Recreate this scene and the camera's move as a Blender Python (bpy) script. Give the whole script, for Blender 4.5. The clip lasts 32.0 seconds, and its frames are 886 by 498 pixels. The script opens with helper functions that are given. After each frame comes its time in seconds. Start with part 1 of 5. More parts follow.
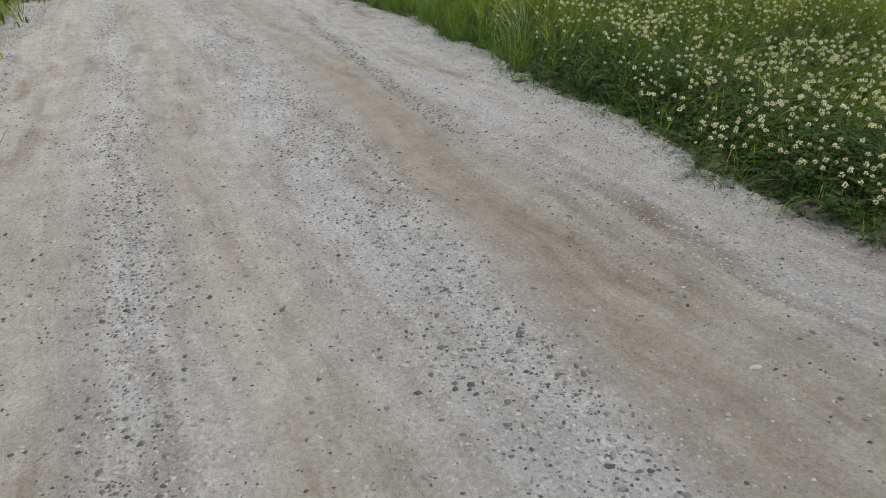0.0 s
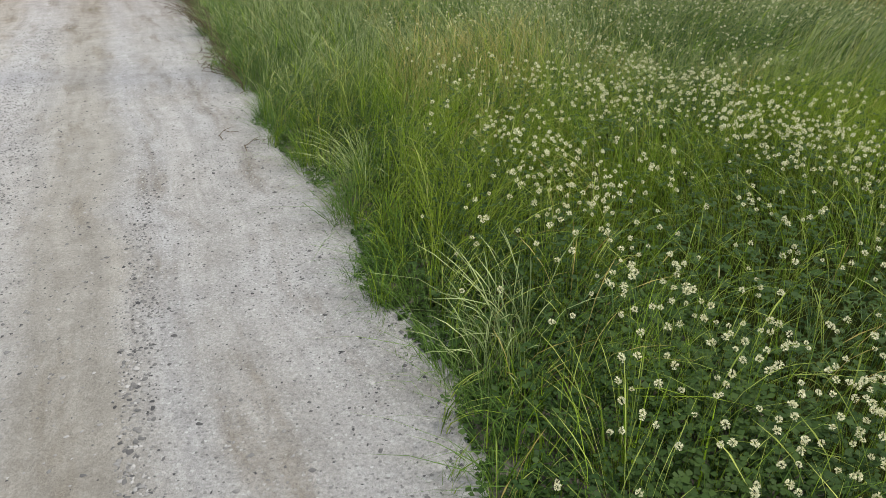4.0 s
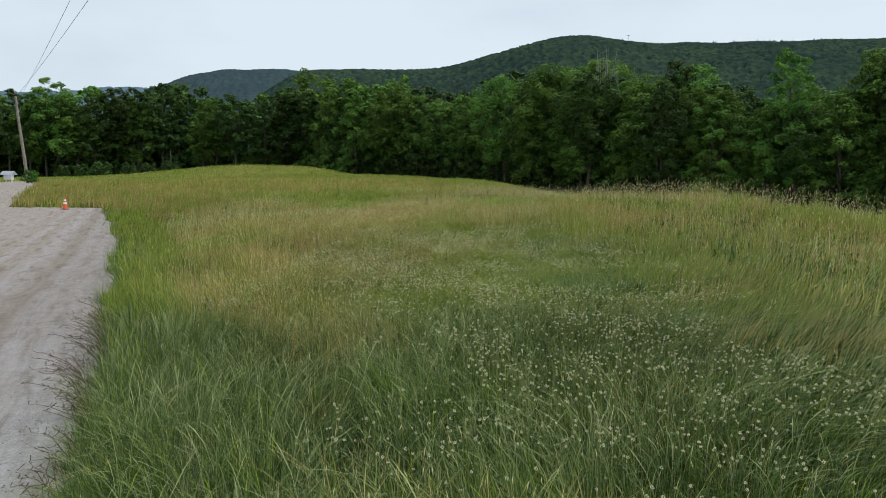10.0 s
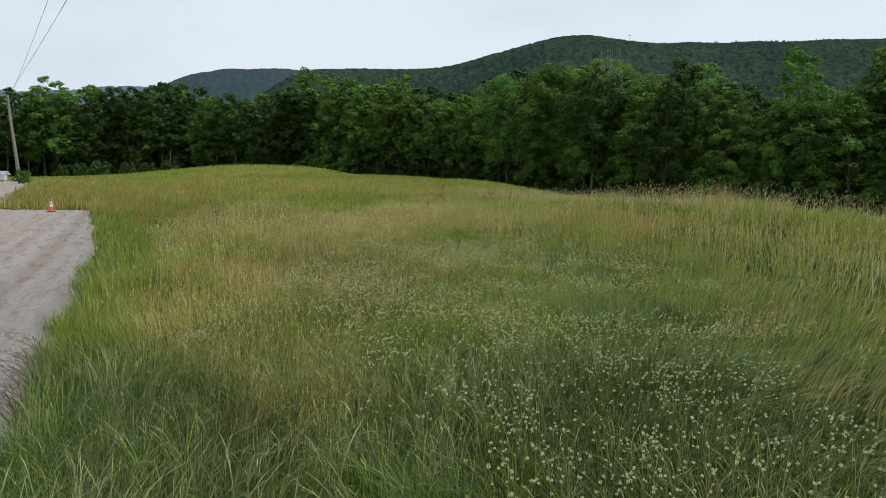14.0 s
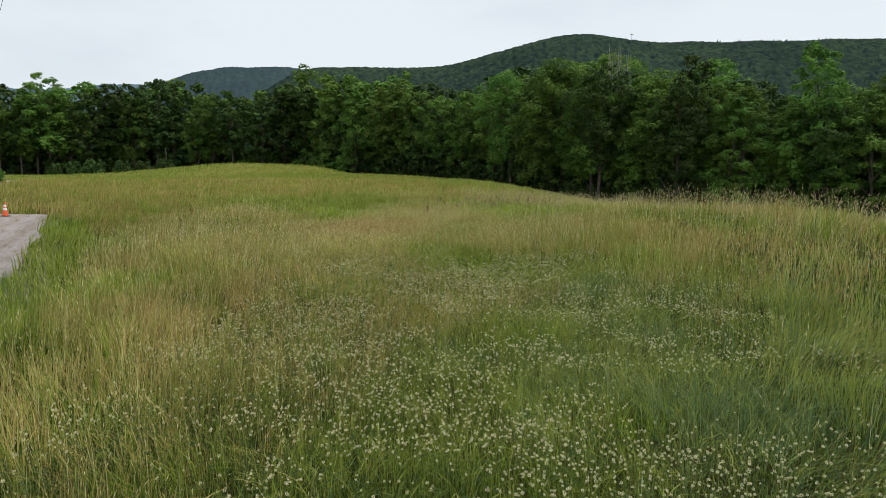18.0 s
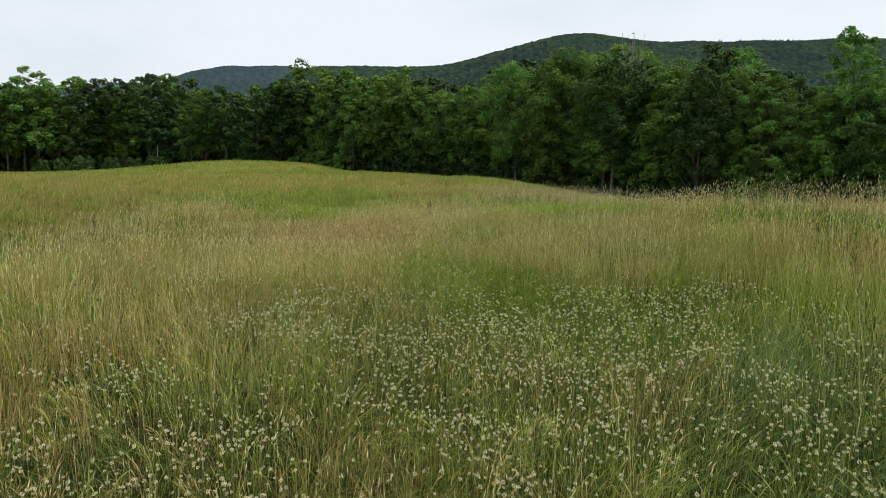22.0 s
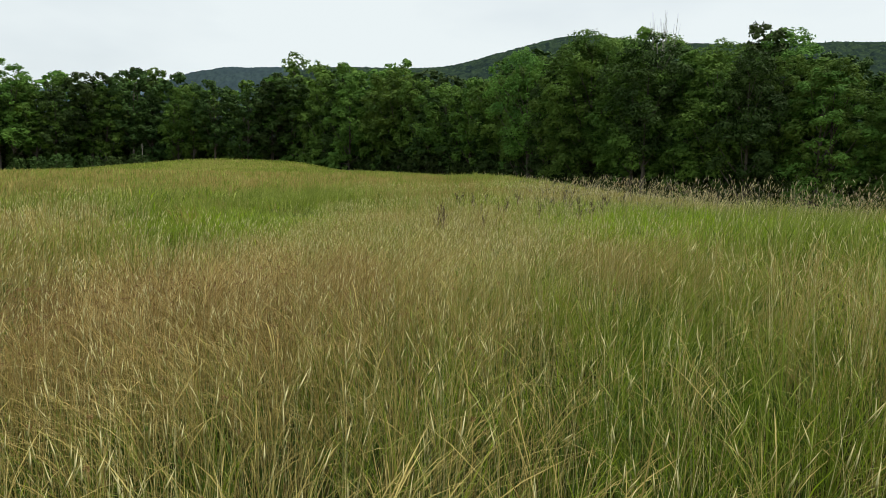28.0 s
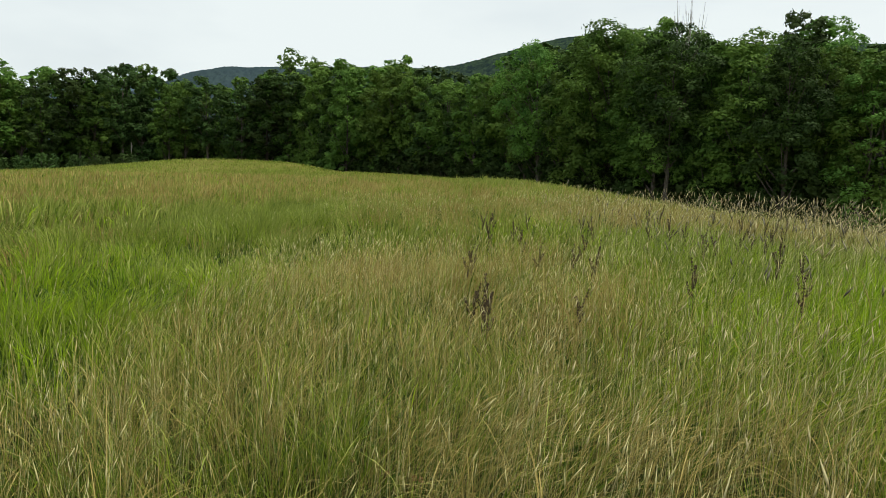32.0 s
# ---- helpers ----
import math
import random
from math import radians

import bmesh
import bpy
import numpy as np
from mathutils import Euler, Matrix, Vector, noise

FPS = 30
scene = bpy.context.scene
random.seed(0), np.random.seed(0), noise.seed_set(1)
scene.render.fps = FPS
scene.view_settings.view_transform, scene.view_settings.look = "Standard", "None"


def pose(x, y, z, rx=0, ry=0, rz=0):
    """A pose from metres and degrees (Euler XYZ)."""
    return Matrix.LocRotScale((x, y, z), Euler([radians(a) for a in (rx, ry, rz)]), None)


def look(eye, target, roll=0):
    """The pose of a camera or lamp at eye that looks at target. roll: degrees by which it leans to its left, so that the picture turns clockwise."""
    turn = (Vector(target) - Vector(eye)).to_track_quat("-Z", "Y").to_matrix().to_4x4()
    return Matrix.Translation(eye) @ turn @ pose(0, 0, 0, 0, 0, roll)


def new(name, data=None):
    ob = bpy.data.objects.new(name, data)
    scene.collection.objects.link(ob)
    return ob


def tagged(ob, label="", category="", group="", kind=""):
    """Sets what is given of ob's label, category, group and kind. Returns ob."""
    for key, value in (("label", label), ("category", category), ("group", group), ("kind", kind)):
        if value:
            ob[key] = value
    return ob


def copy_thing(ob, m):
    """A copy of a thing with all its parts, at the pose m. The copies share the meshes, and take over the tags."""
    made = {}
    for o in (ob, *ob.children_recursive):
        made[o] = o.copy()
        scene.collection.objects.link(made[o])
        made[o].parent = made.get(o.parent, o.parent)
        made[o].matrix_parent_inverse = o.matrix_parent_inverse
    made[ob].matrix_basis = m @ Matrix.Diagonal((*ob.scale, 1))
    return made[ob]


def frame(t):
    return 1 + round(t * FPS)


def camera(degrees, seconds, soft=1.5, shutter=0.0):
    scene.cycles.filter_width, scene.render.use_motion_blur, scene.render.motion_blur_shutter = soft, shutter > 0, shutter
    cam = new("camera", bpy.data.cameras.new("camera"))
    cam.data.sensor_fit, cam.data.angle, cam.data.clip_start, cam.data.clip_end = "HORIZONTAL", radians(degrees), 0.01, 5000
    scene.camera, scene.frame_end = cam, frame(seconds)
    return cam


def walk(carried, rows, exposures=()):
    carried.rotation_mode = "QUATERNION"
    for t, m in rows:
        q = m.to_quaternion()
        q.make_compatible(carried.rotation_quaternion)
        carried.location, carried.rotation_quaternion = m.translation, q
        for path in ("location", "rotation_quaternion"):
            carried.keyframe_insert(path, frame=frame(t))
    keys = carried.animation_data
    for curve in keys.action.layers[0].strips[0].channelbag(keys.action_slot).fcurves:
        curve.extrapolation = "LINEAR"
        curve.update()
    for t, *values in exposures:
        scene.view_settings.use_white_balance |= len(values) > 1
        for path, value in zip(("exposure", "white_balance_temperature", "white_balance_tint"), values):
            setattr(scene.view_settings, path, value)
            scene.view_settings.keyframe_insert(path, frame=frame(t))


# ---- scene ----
cam = camera(65.5, 32.0, soft=0.9)
ROWS = [
    (0, -0.132, -2.775, 0.331, 1.05, -27.80, 0.00),
    (0.5, -0.044, -2.390, 0.368, 1.05, -27.75, 0.00),
    (1, 0.031, -1.969, 0.412, 1.05, -27.70, 0.00),
    (1.5, 0.065, -1.504, 0.462, 1.05, -27.65, 0.00),
    (2, 0.094, -1.014, 0.507, 1.05, -27.60, 0.00),
    (2.5, 0.116, -0.529, 0.548, 1.05, -27.55, 0.00),
    (3, 0.151, -0.037, 0.585, 1.05, -27.50, 0.00),
    (3.5, 0.166, 0.440, 0.625, 1.05, -27.45, 0.00),
    (4, 0.167, 0.833, 0.681, 1.05, -27.40, 0.00),
    (4.5, 0.148, 1.251, 0.708, 1.05, -27.35, 0.00),
    (6.5, 0.318, 2.373, 0.835, 1.09, -28.78, 0.09),
    (7, 0.325, 2.638, 0.882, 1.09, -21.40, 0.16),
    (7.5, 0.318, 2.904, 0.927, 1.06, -14.24, 0.22),
    (8, 0.303, 3.157, 0.965, 1.04, -7.06, 0.28),
    (8.5, 0.284, 3.387, 0.996, 1.03, -4.71, 0.33),
    (9, 0.266, 3.601, 1.018, 1.03, -4.71, 0.37),
    (9.5, 0.247, 3.798, 1.033, 1.05, -4.70, 0.41),
    (10, 0.228, 3.982, 1.043, 1.07, -4.68, 0.44),
    (10.5, 0.208, 4.156, 1.051, 1.09, -4.68, 0.47),
    (11, 0.187, 4.325, 1.058, 1.11, -4.68, 0.49),
    (11.5, 0.165, 4.496, 1.066, 1.13, -4.69, 0.51),
    (12, 0.145, 4.671, 1.079, 1.14, -4.69, 0.52),
    (12.5, 0.132, 4.860, 1.097, 1.14, -4.69, 0.53),
    (13, 0.132, 5.079, 1.124, 1.15, -4.69, 0.53),
    (13.5, 0.141, 5.339, 1.160, 1.15, -4.70, 0.53),
    (14, 0.149, 5.633, 1.202, 1.16, -4.70, 0.54),
    (14.5, 0.151, 5.946, 1.248, 1.17, -4.70, 0.55),
    (16.5, 0.078, 7.861, 1.464, 1.20, -4.76, 0.63),
    (17, 0.060, 8.513, 1.448, 1.21, -4.76, 0.66),
    (17.5, 0.045, 9.174, 1.429, 1.22, -4.77, 0.68),
    (18, 0.031, 9.859, 1.409, 1.23, -4.78, 0.70),
    (18.5, 0.012, 10.572, 1.386, 1.24, -4.80, 0.71),
    (19, -0.016, 11.306, 1.366, 1.24, -4.81, 0.74),
    (19.5, -0.055, 12.072, 1.350, 1.24, -4.82, 0.76),
    (20, -0.109, 12.899, 1.329, 1.23, -4.83, 0.79),
    (20.5, -0.174, 13.792, 1.297, 1.22, -4.82, 0.82),
    (21, -0.236, 14.720, 1.253, 1.22, -4.80, 0.83),
    (21.5, -0.292, 15.657, 1.207, 1.22, -4.80, 0.84),
    (22, -0.348, 16.604, 1.178, 1.22, -4.81, 0.83),
    (22.5, -0.409, 17.573, 1.172, 1.23, -4.82, 0.82),
    (23, -0.482, 18.540, 1.171, 1.23, -4.82, 0.82),
    (23.5, -0.561, 19.480, 1.150, 1.23, -4.82, 0.81),
    (24, -0.641, 20.394, 1.110, 1.22, -4.81, 0.82),
    (24.5, -0.717, 21.284, 1.082, 1.21, -4.79, 0.83),
    (25, -0.795, 22.176, 1.088, 1.19, -4.79, 0.85),
    (25.5, -0.875, 23.094, 1.118, 1.19, -4.81, 0.87),
    (27.5, -1.027, 28.102, 0.990, 1.25, -4.59, 1.03),
    (28, -1.093, 28.896, 1.013, 1.26, -4.59, 1.08),
    (28.5, -1.162, 29.688, 1.052, 1.25, -4.58, 1.13),
    (29, -1.233, 30.490, 1.091, 1.25, -4.55, 1.18),
    (29.5, -1.302, 31.353, 1.124, 1.24, -4.53, 1.23),
    (30, -1.366, 32.327, 1.151, 1.24, -4.52, 1.26),
    (30.5, -1.426, 33.402, 1.186, 1.25, -4.51, 1.28),
    (31, -1.489, 34.517, 1.243, 1.25, -4.51, 1.30),
    (31.5, -1.560, 35.595, 1.329, 1.26, -4.52, 1.30),
    (32, -1.640, 36.603, 1.440, 1.26, -4.53, 1.31),
]
EXPOSURES = [(0, -0.22, 6450, 11), (2, -0.07, 6450, 11), (4, 0.2, 6450, 10), (6.5, 0.22, 6350, 7), (7.2, 0.36, 6300, 5), (8.0, 0.4, 6250, 3), (8.5, -0.26, 6180, 8), (9.2, -0.32, 6180, 10), (14, -0.3, 6300, 13), (17, -0.25, 6500, 13), (22, -0.16, 6550, 12), (27, -0.18, 6650, 10), (30, -0.18, 6800, 10), (32, -0.16, 6800, 9)]
walk(cam, [(t, pose(x, y, z, 90 + p, -r, w)) for t, x, y, z, w, p, r in ROWS], EXPOSURES)

# ---- light: a bright, thinly overcast sky, the sun veiled and high behind ----
world = bpy.data.worlds.new("world")
scene.world = world
world.use_nodes = True
wn, wl = world.node_tree.nodes, world.node_tree.links
wn.clear()
w_out = wn.new("ShaderNodeOutputWorld")
w_bg = wn.new("ShaderNodeBackground")
w_sky = wn.new("ShaderNodeTexSky")
w_sky.sky_type = "NISHITA"
w_sky.sun_disc = False
SUN_UP, SUN_TURN = radians(63), radians(75)
w_sky.sun_elevation, w_sky.sun_rotation = SUN_UP, SUN_TURN
w_sky.air_density, w_sky.dust_density, w_sky.ozone_density = 1.0, 2.5, 1.0
w_cloud = wn.new("ShaderNodeMixRGB")
w_cloud.inputs[2].default_value = (7.9, 8.75, 9.15, 1)
w_noise = wn.new("ShaderNodeTexNoise")
w_noise.inputs["Scale"].default_value, w_noise.inputs["Detail"].default_value = 1.6, 5.0
w_map = wn.new("ShaderNodeMapping")
w_map.inputs["Scale"].default_value = (1, 1, 3.2)
w_co = wn.new("ShaderNodeTexCoord")
w_ramp = wn.new("ShaderNodeMapRange")
w_ramp.inputs[1].default_value, w_ramp.inputs[2].default_value = 0.3, 0.62
w_ramp.inputs[3].default_value, w_ramp.inputs[4].default_value = 0.62, 0.96
wl.new(w_co.outputs["Generated"], w_map.inputs[0])
wl.new(w_map.outputs[0], w_noise.inputs[0])
wl.new(w_noise.outputs[0], w_ramp.inputs[0])
wl.new(w_ramp.outputs[0], w_cloud.inputs[0])
wl.new(w_sky.outputs[0], w_cloud.inputs[1])
wl.new(w_cloud.outputs[0], w_bg.inputs[0])
w_bg.inputs[1].default_value = 0.12
wl.new(w_bg.outputs[0], w_out.inputs[0])

sun_data = bpy.data.lights.new("sun", "SUN")
sun_data.energy, sun_data.angle, sun_data.color = 2.9, radians(11), (1.0, 0.96, 0.88)
sun = new("sun", sun_data)
sun_way = Vector((math.sin(SUN_TURN) * math.cos(SUN_UP), math.cos(SUN_TURN) * math.cos(SUN_UP), math.sin(SUN_UP)))
sun.matrix_world = look(sun_way * 60, (0, 0, 0))


# ---- materials ----
def node_material(name):
    m = bpy.data.materials.new(name)
    m.use_nodes = True
    n, l = m.node_tree.nodes, m.node_tree.links
    n.clear()
    out = n.new("ShaderNodeOutputMaterial")
    return m, n, l, out


def ramp(n, stops):
    r = n.new("ShaderNodeValToRGB")
    e = r.color_ramp.elements
    while len(e) < len(stops):
        e.new(0.5)
    for k, (p, c) in enumerate(stops):
        e[k].position, e[k].color = p, (*c, 1)
    return r


def tex(n, l, scale, detail=4.0, rough=0.55, where=None, kind="ShaderNodeTexNoise"):
    t = n.new(kind)
    t.inputs["Scale"].default_value = scale
    if kind == "ShaderNodeTexNoise":
        t.inputs["Detail"].default_value, t.inputs["Roughness"].default_value = detail, rough
    if where is not None:
        l.new(where, t.inputs["Vector"])
    return t


def mixed(n, l, fac, a, b, how="MIX"):
    m = n.new("ShaderNodeMixRGB")
    m.blend_type = how
    for k, v in ((0, fac), (1, a), (2, b)):
        if isinstance(v, (int, float)):
            m.inputs[k].default_value = v
        elif isinstance(v, tuple):
            m.inputs[k].default_value = (*v, 1)
        else:
            l.new(v, m.inputs[k])
    return m.outputs[0]


def leaf_material(name, dark, light, patch_dark, patch_light, patch=0.35, rough=0.55, through_light=0.35, large=0.02, even=(0.3, 0.6), gloss=0.08):
    """Leaves or blades: colour by leaf and by patch, some light coming through."""
    m, n, l, out = node_material(name)
    geo = n.new("ShaderNodeNewGeometry")
    co = n.new("ShaderNodeTexCoord")
    by_leaf = ramp(n, [(0.0, dark), (0.6, tuple((a + b) / 2 for a, b in zip(dark, light))), (1.0, light)])
    l.new(geo.outputs["Random Per Island"], by_leaf.inputs[0])
    by_patch = ramp(n, [(0.35, patch_dark), (0.65, patch_light)])
    t = tex(n, l, patch, 3.0, 0.6, geo.outputs["Position"])
    l.new(t.outputs[0], by_patch.inputs[0])
    t2 = tex(n, l, large, 2.0, 0.5, geo.outputs["Position"])
    mask = n.new("ShaderNodeMapRange")
    mask.inputs[3].default_value, mask.inputs[4].default_value = even
    l.new(t2.outputs[0], mask.inputs[0])
    info = n.new("ShaderNodeObjectInfo")
    hsv = n.new("ShaderNodeHueSaturation")
    vary = n.new("ShaderNodeMapRange")
    vary.inputs[3].default_value, vary.inputs[4].default_value = 0.78, 1.22
    l.new(info.outputs["Random"], vary.inputs[0])
    l.new(vary.outputs[0], hsv.inputs["Value"])
    hue = n.new("ShaderNodeMapRange")
    hue.inputs[3].default_value, hue.inputs[4].default_value = 0.485, 0.512
    l.new(info.outputs["Random"], hue.inputs[0])
    l.new(hue.outputs[0], hsv.inputs["Hue"])
    l.new(mixed(n, l, mask.outputs[0], by_leaf.outputs[0], by_patch.outputs[0]), hsv.inputs["Color"])
    b = n.new("ShaderNodeBsdfPrincipled")
    b.inputs["Roughness"].default_value = rough
    b.inputs["Specular IOR Level"].default_value = gloss
    l.new(hsv.outputs[0], b.inputs["Base Color"])
    tr = n.new("ShaderNodeBsdfTranslucent")
    l.new(hsv.outputs[0], tr.inputs[0])
    mx = n.new("ShaderNodeMixShader")
    mx.inputs[0].default_value = through_light
    l.new(b.outputs[0], mx.inputs[1])
    l.new(tr.outputs[0], mx.inputs[2])
    l.new(mx.outputs[0], out.inputs[0])
    return m


def solid_material(name, stops, scale, rough=0.8, bump=0.3, bump_scale=None, metal=0.0, second=None):
    """A surface with grain: colour from noise at one or two sizes, and a bump."""
    m, n, l, out = node_material(name)
    co = n.new("ShaderNodeTexCoord")
    t = tex(n, l, scale, 6.0, 0.6, co.outputs["Object"])
    r = ramp(n, stops)
    l.new(t.outputs[0], r.inputs[0])
    colour = r.outputs[0]
    if second:
        t2 = tex(n, l, second[0], 3.0, 0.5, co.outputs["Object"])
        r2 = ramp(n, [(0.42, (0, 0, 0)), (0.62, (1, 1, 1))])
        l.new(t2.outputs[0], r2.inputs[0])
        colour = mixed(n, l, r2.outputs[0], colour, second[1])
    b = n.new("ShaderNodeBsdfPrincipled")
    b.inputs["Roughness"].default_value, b.inputs["Metallic"].default_value = rough, metal
    b.inputs["Specular IOR Level"].default_value = 0.5 if rough < 0.7 else 0.1
    l.new(colour, b.inputs["Base Color"])
    if bump:
        bt = tex(n, l, bump_scale or scale * 3, 4.0, 0.6, co.outputs["Object"])
        bp = n.new("ShaderNodeBump")
        bp.inputs["Strength"].default_value, bp.inputs["Distance"].default_value = bump, 0.02
        l.new(bt.outputs[0], bp.inputs["Height"])
        l.new(bp.outputs[0], b.inputs["Normal"])
    l.new(b.outputs[0], out.inputs[0])
    return m


BARK = solid_material("bark", [(0.3, (0.05, 0.042, 0.035)), (0.7, (0.15, 0.13, 0.11))], 3.0, 0.9, 0.8, 9.0)
DEAD_WOOD = solid_material("dead_wood", [(0.3, (0.22, 0.2, 0.18)), (0.7, (0.36, 0.33, 0.3))], 4.0, 0.9, 0.4)
POLE_WOOD = solid_material("pole_wood", [(0.3, (0.2, 0.17, 0.14)), (0.7, (0.34, 0.3, 0.26))], 5.0, 0.85, 0.5)
CABLE = solid_material("cable", [(0.4, (0.05, 0.05, 0.055)), (0.6, (0.09, 0.09, 0.09))], 5.0, 0.5, 0)
ORANGE = solid_material("cone_orange", [(0.3, (0.75, 0.09, 0.03)), (0.7, (0.85, 0.15, 0.05))], 12.0, 0.5, 0.1)
WHITE_BAND = solid_material("reflective_white", [(0.3, (0.75, 0.75, 0.74)), (0.7, (0.85, 0.85, 0.84))], 30.0, 0.35, 0)
RUBBER = solid_material("black_rubber", [(0.3, (0.03, 0.03, 0.03)), (0.7, (0.06, 0.058, 0.055))], 20.0, 0.8, 0.2)
WHITE_PAINT = solid_material("white_paint", [(0.3, (0.68, 0.69, 0.7)), (0.7, (0.8, 0.81, 0.82))], 6.0, 0.6, 0.1)
ROOF_METAL = solid_material("pale_roof", [(0.3, (0.5, 0.53, 0.57)), (0.7, (0.62, 0.65, 0.69))], 5.0, 0.45, 0.1)
STONE = leaf_material("gravel_stone", (0.055, 0.053, 0.055), (0.44, 0.42, 0.4), (0.2, 0.19, 0.18), (0.36, 0.34, 0.32), 40.0, 0.85, 0.0, 0.5, (0.0, 0.1))

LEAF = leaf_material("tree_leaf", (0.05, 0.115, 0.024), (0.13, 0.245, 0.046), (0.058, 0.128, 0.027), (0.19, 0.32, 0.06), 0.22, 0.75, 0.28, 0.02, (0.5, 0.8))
# darker tree tone, with some of the wood's shade added to the colour
LEAF_DARK_SHADED = leaf_material("dark_shaded_leaf", (0.026, 0.052, 0.015), (0.06, 0.105, 0.026), (0.026, 0.054, 0.016), (0.078, 0.132, 0.034), 0.22, 0.75, 0.16, 0.02, (0.5, 0.8))
# leaf colour lowered to carry the deep shade under the wood's edge
SHADED_SHRUB_LEAF = leaf_material("shaded_shrub_leaf", (0.022, 0.04, 0.012), (0.058, 0.092, 0.024), (0.026, 0.048, 0.014), (0.065, 0.1, 0.026), 0.4, 0.75, 0.14)
BLADE = leaf_material("grass_blade", (0.04, 0.09, 0.01), (0.33, 0.435, 0.045), (0.085, 0.185, 0.016), (0.37, 0.45, 0.05), 0.45, 0.45, 0.34, 0.3, (0.12, 0.42))
COOL_BLADE = leaf_material("cool_grass_blade", (0.04, 0.095, 0.027), (0.26, 0.335, 0.14), (0.075, 0.155, 0.052), (0.31, 0.375, 0.18), 0.6, 0.45, 0.3, 0.3, (0.15, 0.45), 0.3)
STRAW = leaf_material("seed_grass", (0.27, 0.215, 0.055), (0.72, 0.63, 0.22), (0.42, 0.35, 0.095), (0.62, 0.54, 0.17), 0.6, 0.5, 0.25, 0.3, (0.25, 0.5))
HAY = leaf_material("stem_grass", (0.12, 0.18, 0.025), (0.5, 0.56, 0.14), (0.21, 0.29, 0.045), (0.45, 0.51, 0.12), 0.6, 0.5, 0.25, 0.3, (0.25, 0.5))
PLUME = leaf_material("dusky_plume", (0.05, 0.044, 0.03), (0.4, 0.36, 0.26), (0.07, 0.06, 0.042), (0.3, 0.27, 0.19), 0.8, 0.7, 0.2, 0.3)
CLOVER_LEAF = leaf_material("clover_leaf", (0.02, 0.05, 0.014), (0.07, 0.125, 0.03), (0.026, 0.066, 0.017), (0.064, 0.115, 0.027), 1.5, 0.5, 0.3, 0.3)
EDGE_BLADE = leaf_material("edge_blade", (0.03, 0.075, 0.014), (0.16, 0.25, 0.05), (0.04, 0.1, 0.02), (0.18, 0.25, 0.05), 0.8, 0.5, 0.3, 0.3)
FESCUE = leaf_material("fescue_blade", (0.018, 0.05, 0.013), (0.17, 0.225, 0.06), (0.034, 0.08, 0.02), (0.19, 0.24, 0.07), 0.6, 0.55, 0.3, 0.3, (0.12, 0.4), 0.12)
PALE_HAY = leaf_material("pale_stem_grass", (0.14, 0.19, 0.07), (0.47, 0.51, 0.23), (0.22, 0.27, 0.1), (0.42, 0.46, 0.2), 0.6, 0.5, 0.25, 0.3, (0.2, 0.45))
RUST = leaf_material("rusty_straw", (0.15, 0.088, 0.028), (0.53, 0.38, 0.155), (0.26, 0.17, 0.056), (0.42, 0.3, 0.115), 0.6, 0.6, 0.2, 0.3, (0.15, 0.45))
# short under-layer; the shade among the grass bases is put into its colour
UNDER_SHADED = leaf_material("shaded_under_blade", (0.02, 0.05, 0.012), (0.13, 0.21, 0.035), (0.03, 0.075, 0.015), (0.13, 0.2, 0.035), 0.6, 0.55, 0.3, 0.3, (0.15, 0.45))
LIME_BLADE = leaf_material("lime_blade", (0.08, 0.15, 0.01), (0.44, 0.56, 0.03), (0.15, 0.27, 0.015), (0.46, 0.56, 0.035), 0.6, 0.45, 0.4, 0.3, (0.15, 0.45))
SEED = leaf_material("pale_seed", (0.38, 0.33, 0.14), (0.7, 0.63, 0.36), (0.42, 0.37, 0.17), (0.62, 0.55, 0.29), 0.8, 0.6, 0.2, 0.3)
DOCK = leaf_material("dock_seed", (0.055, 0.04, 0.026), (0.19, 0.145, 0.09), (0.06, 0.045, 0.03), (0.15, 0.11, 0.07), 3.0, 0.8, 0.1)
PETAL = leaf_material("clover_petal", (0.7, 0.68, 0.36), (0.96, 0.94, 0.64), (0.76, 0.74, 0.42), (0.95, 0.93, 0.62), 3.0, 0.7, 0.22, 0.5)


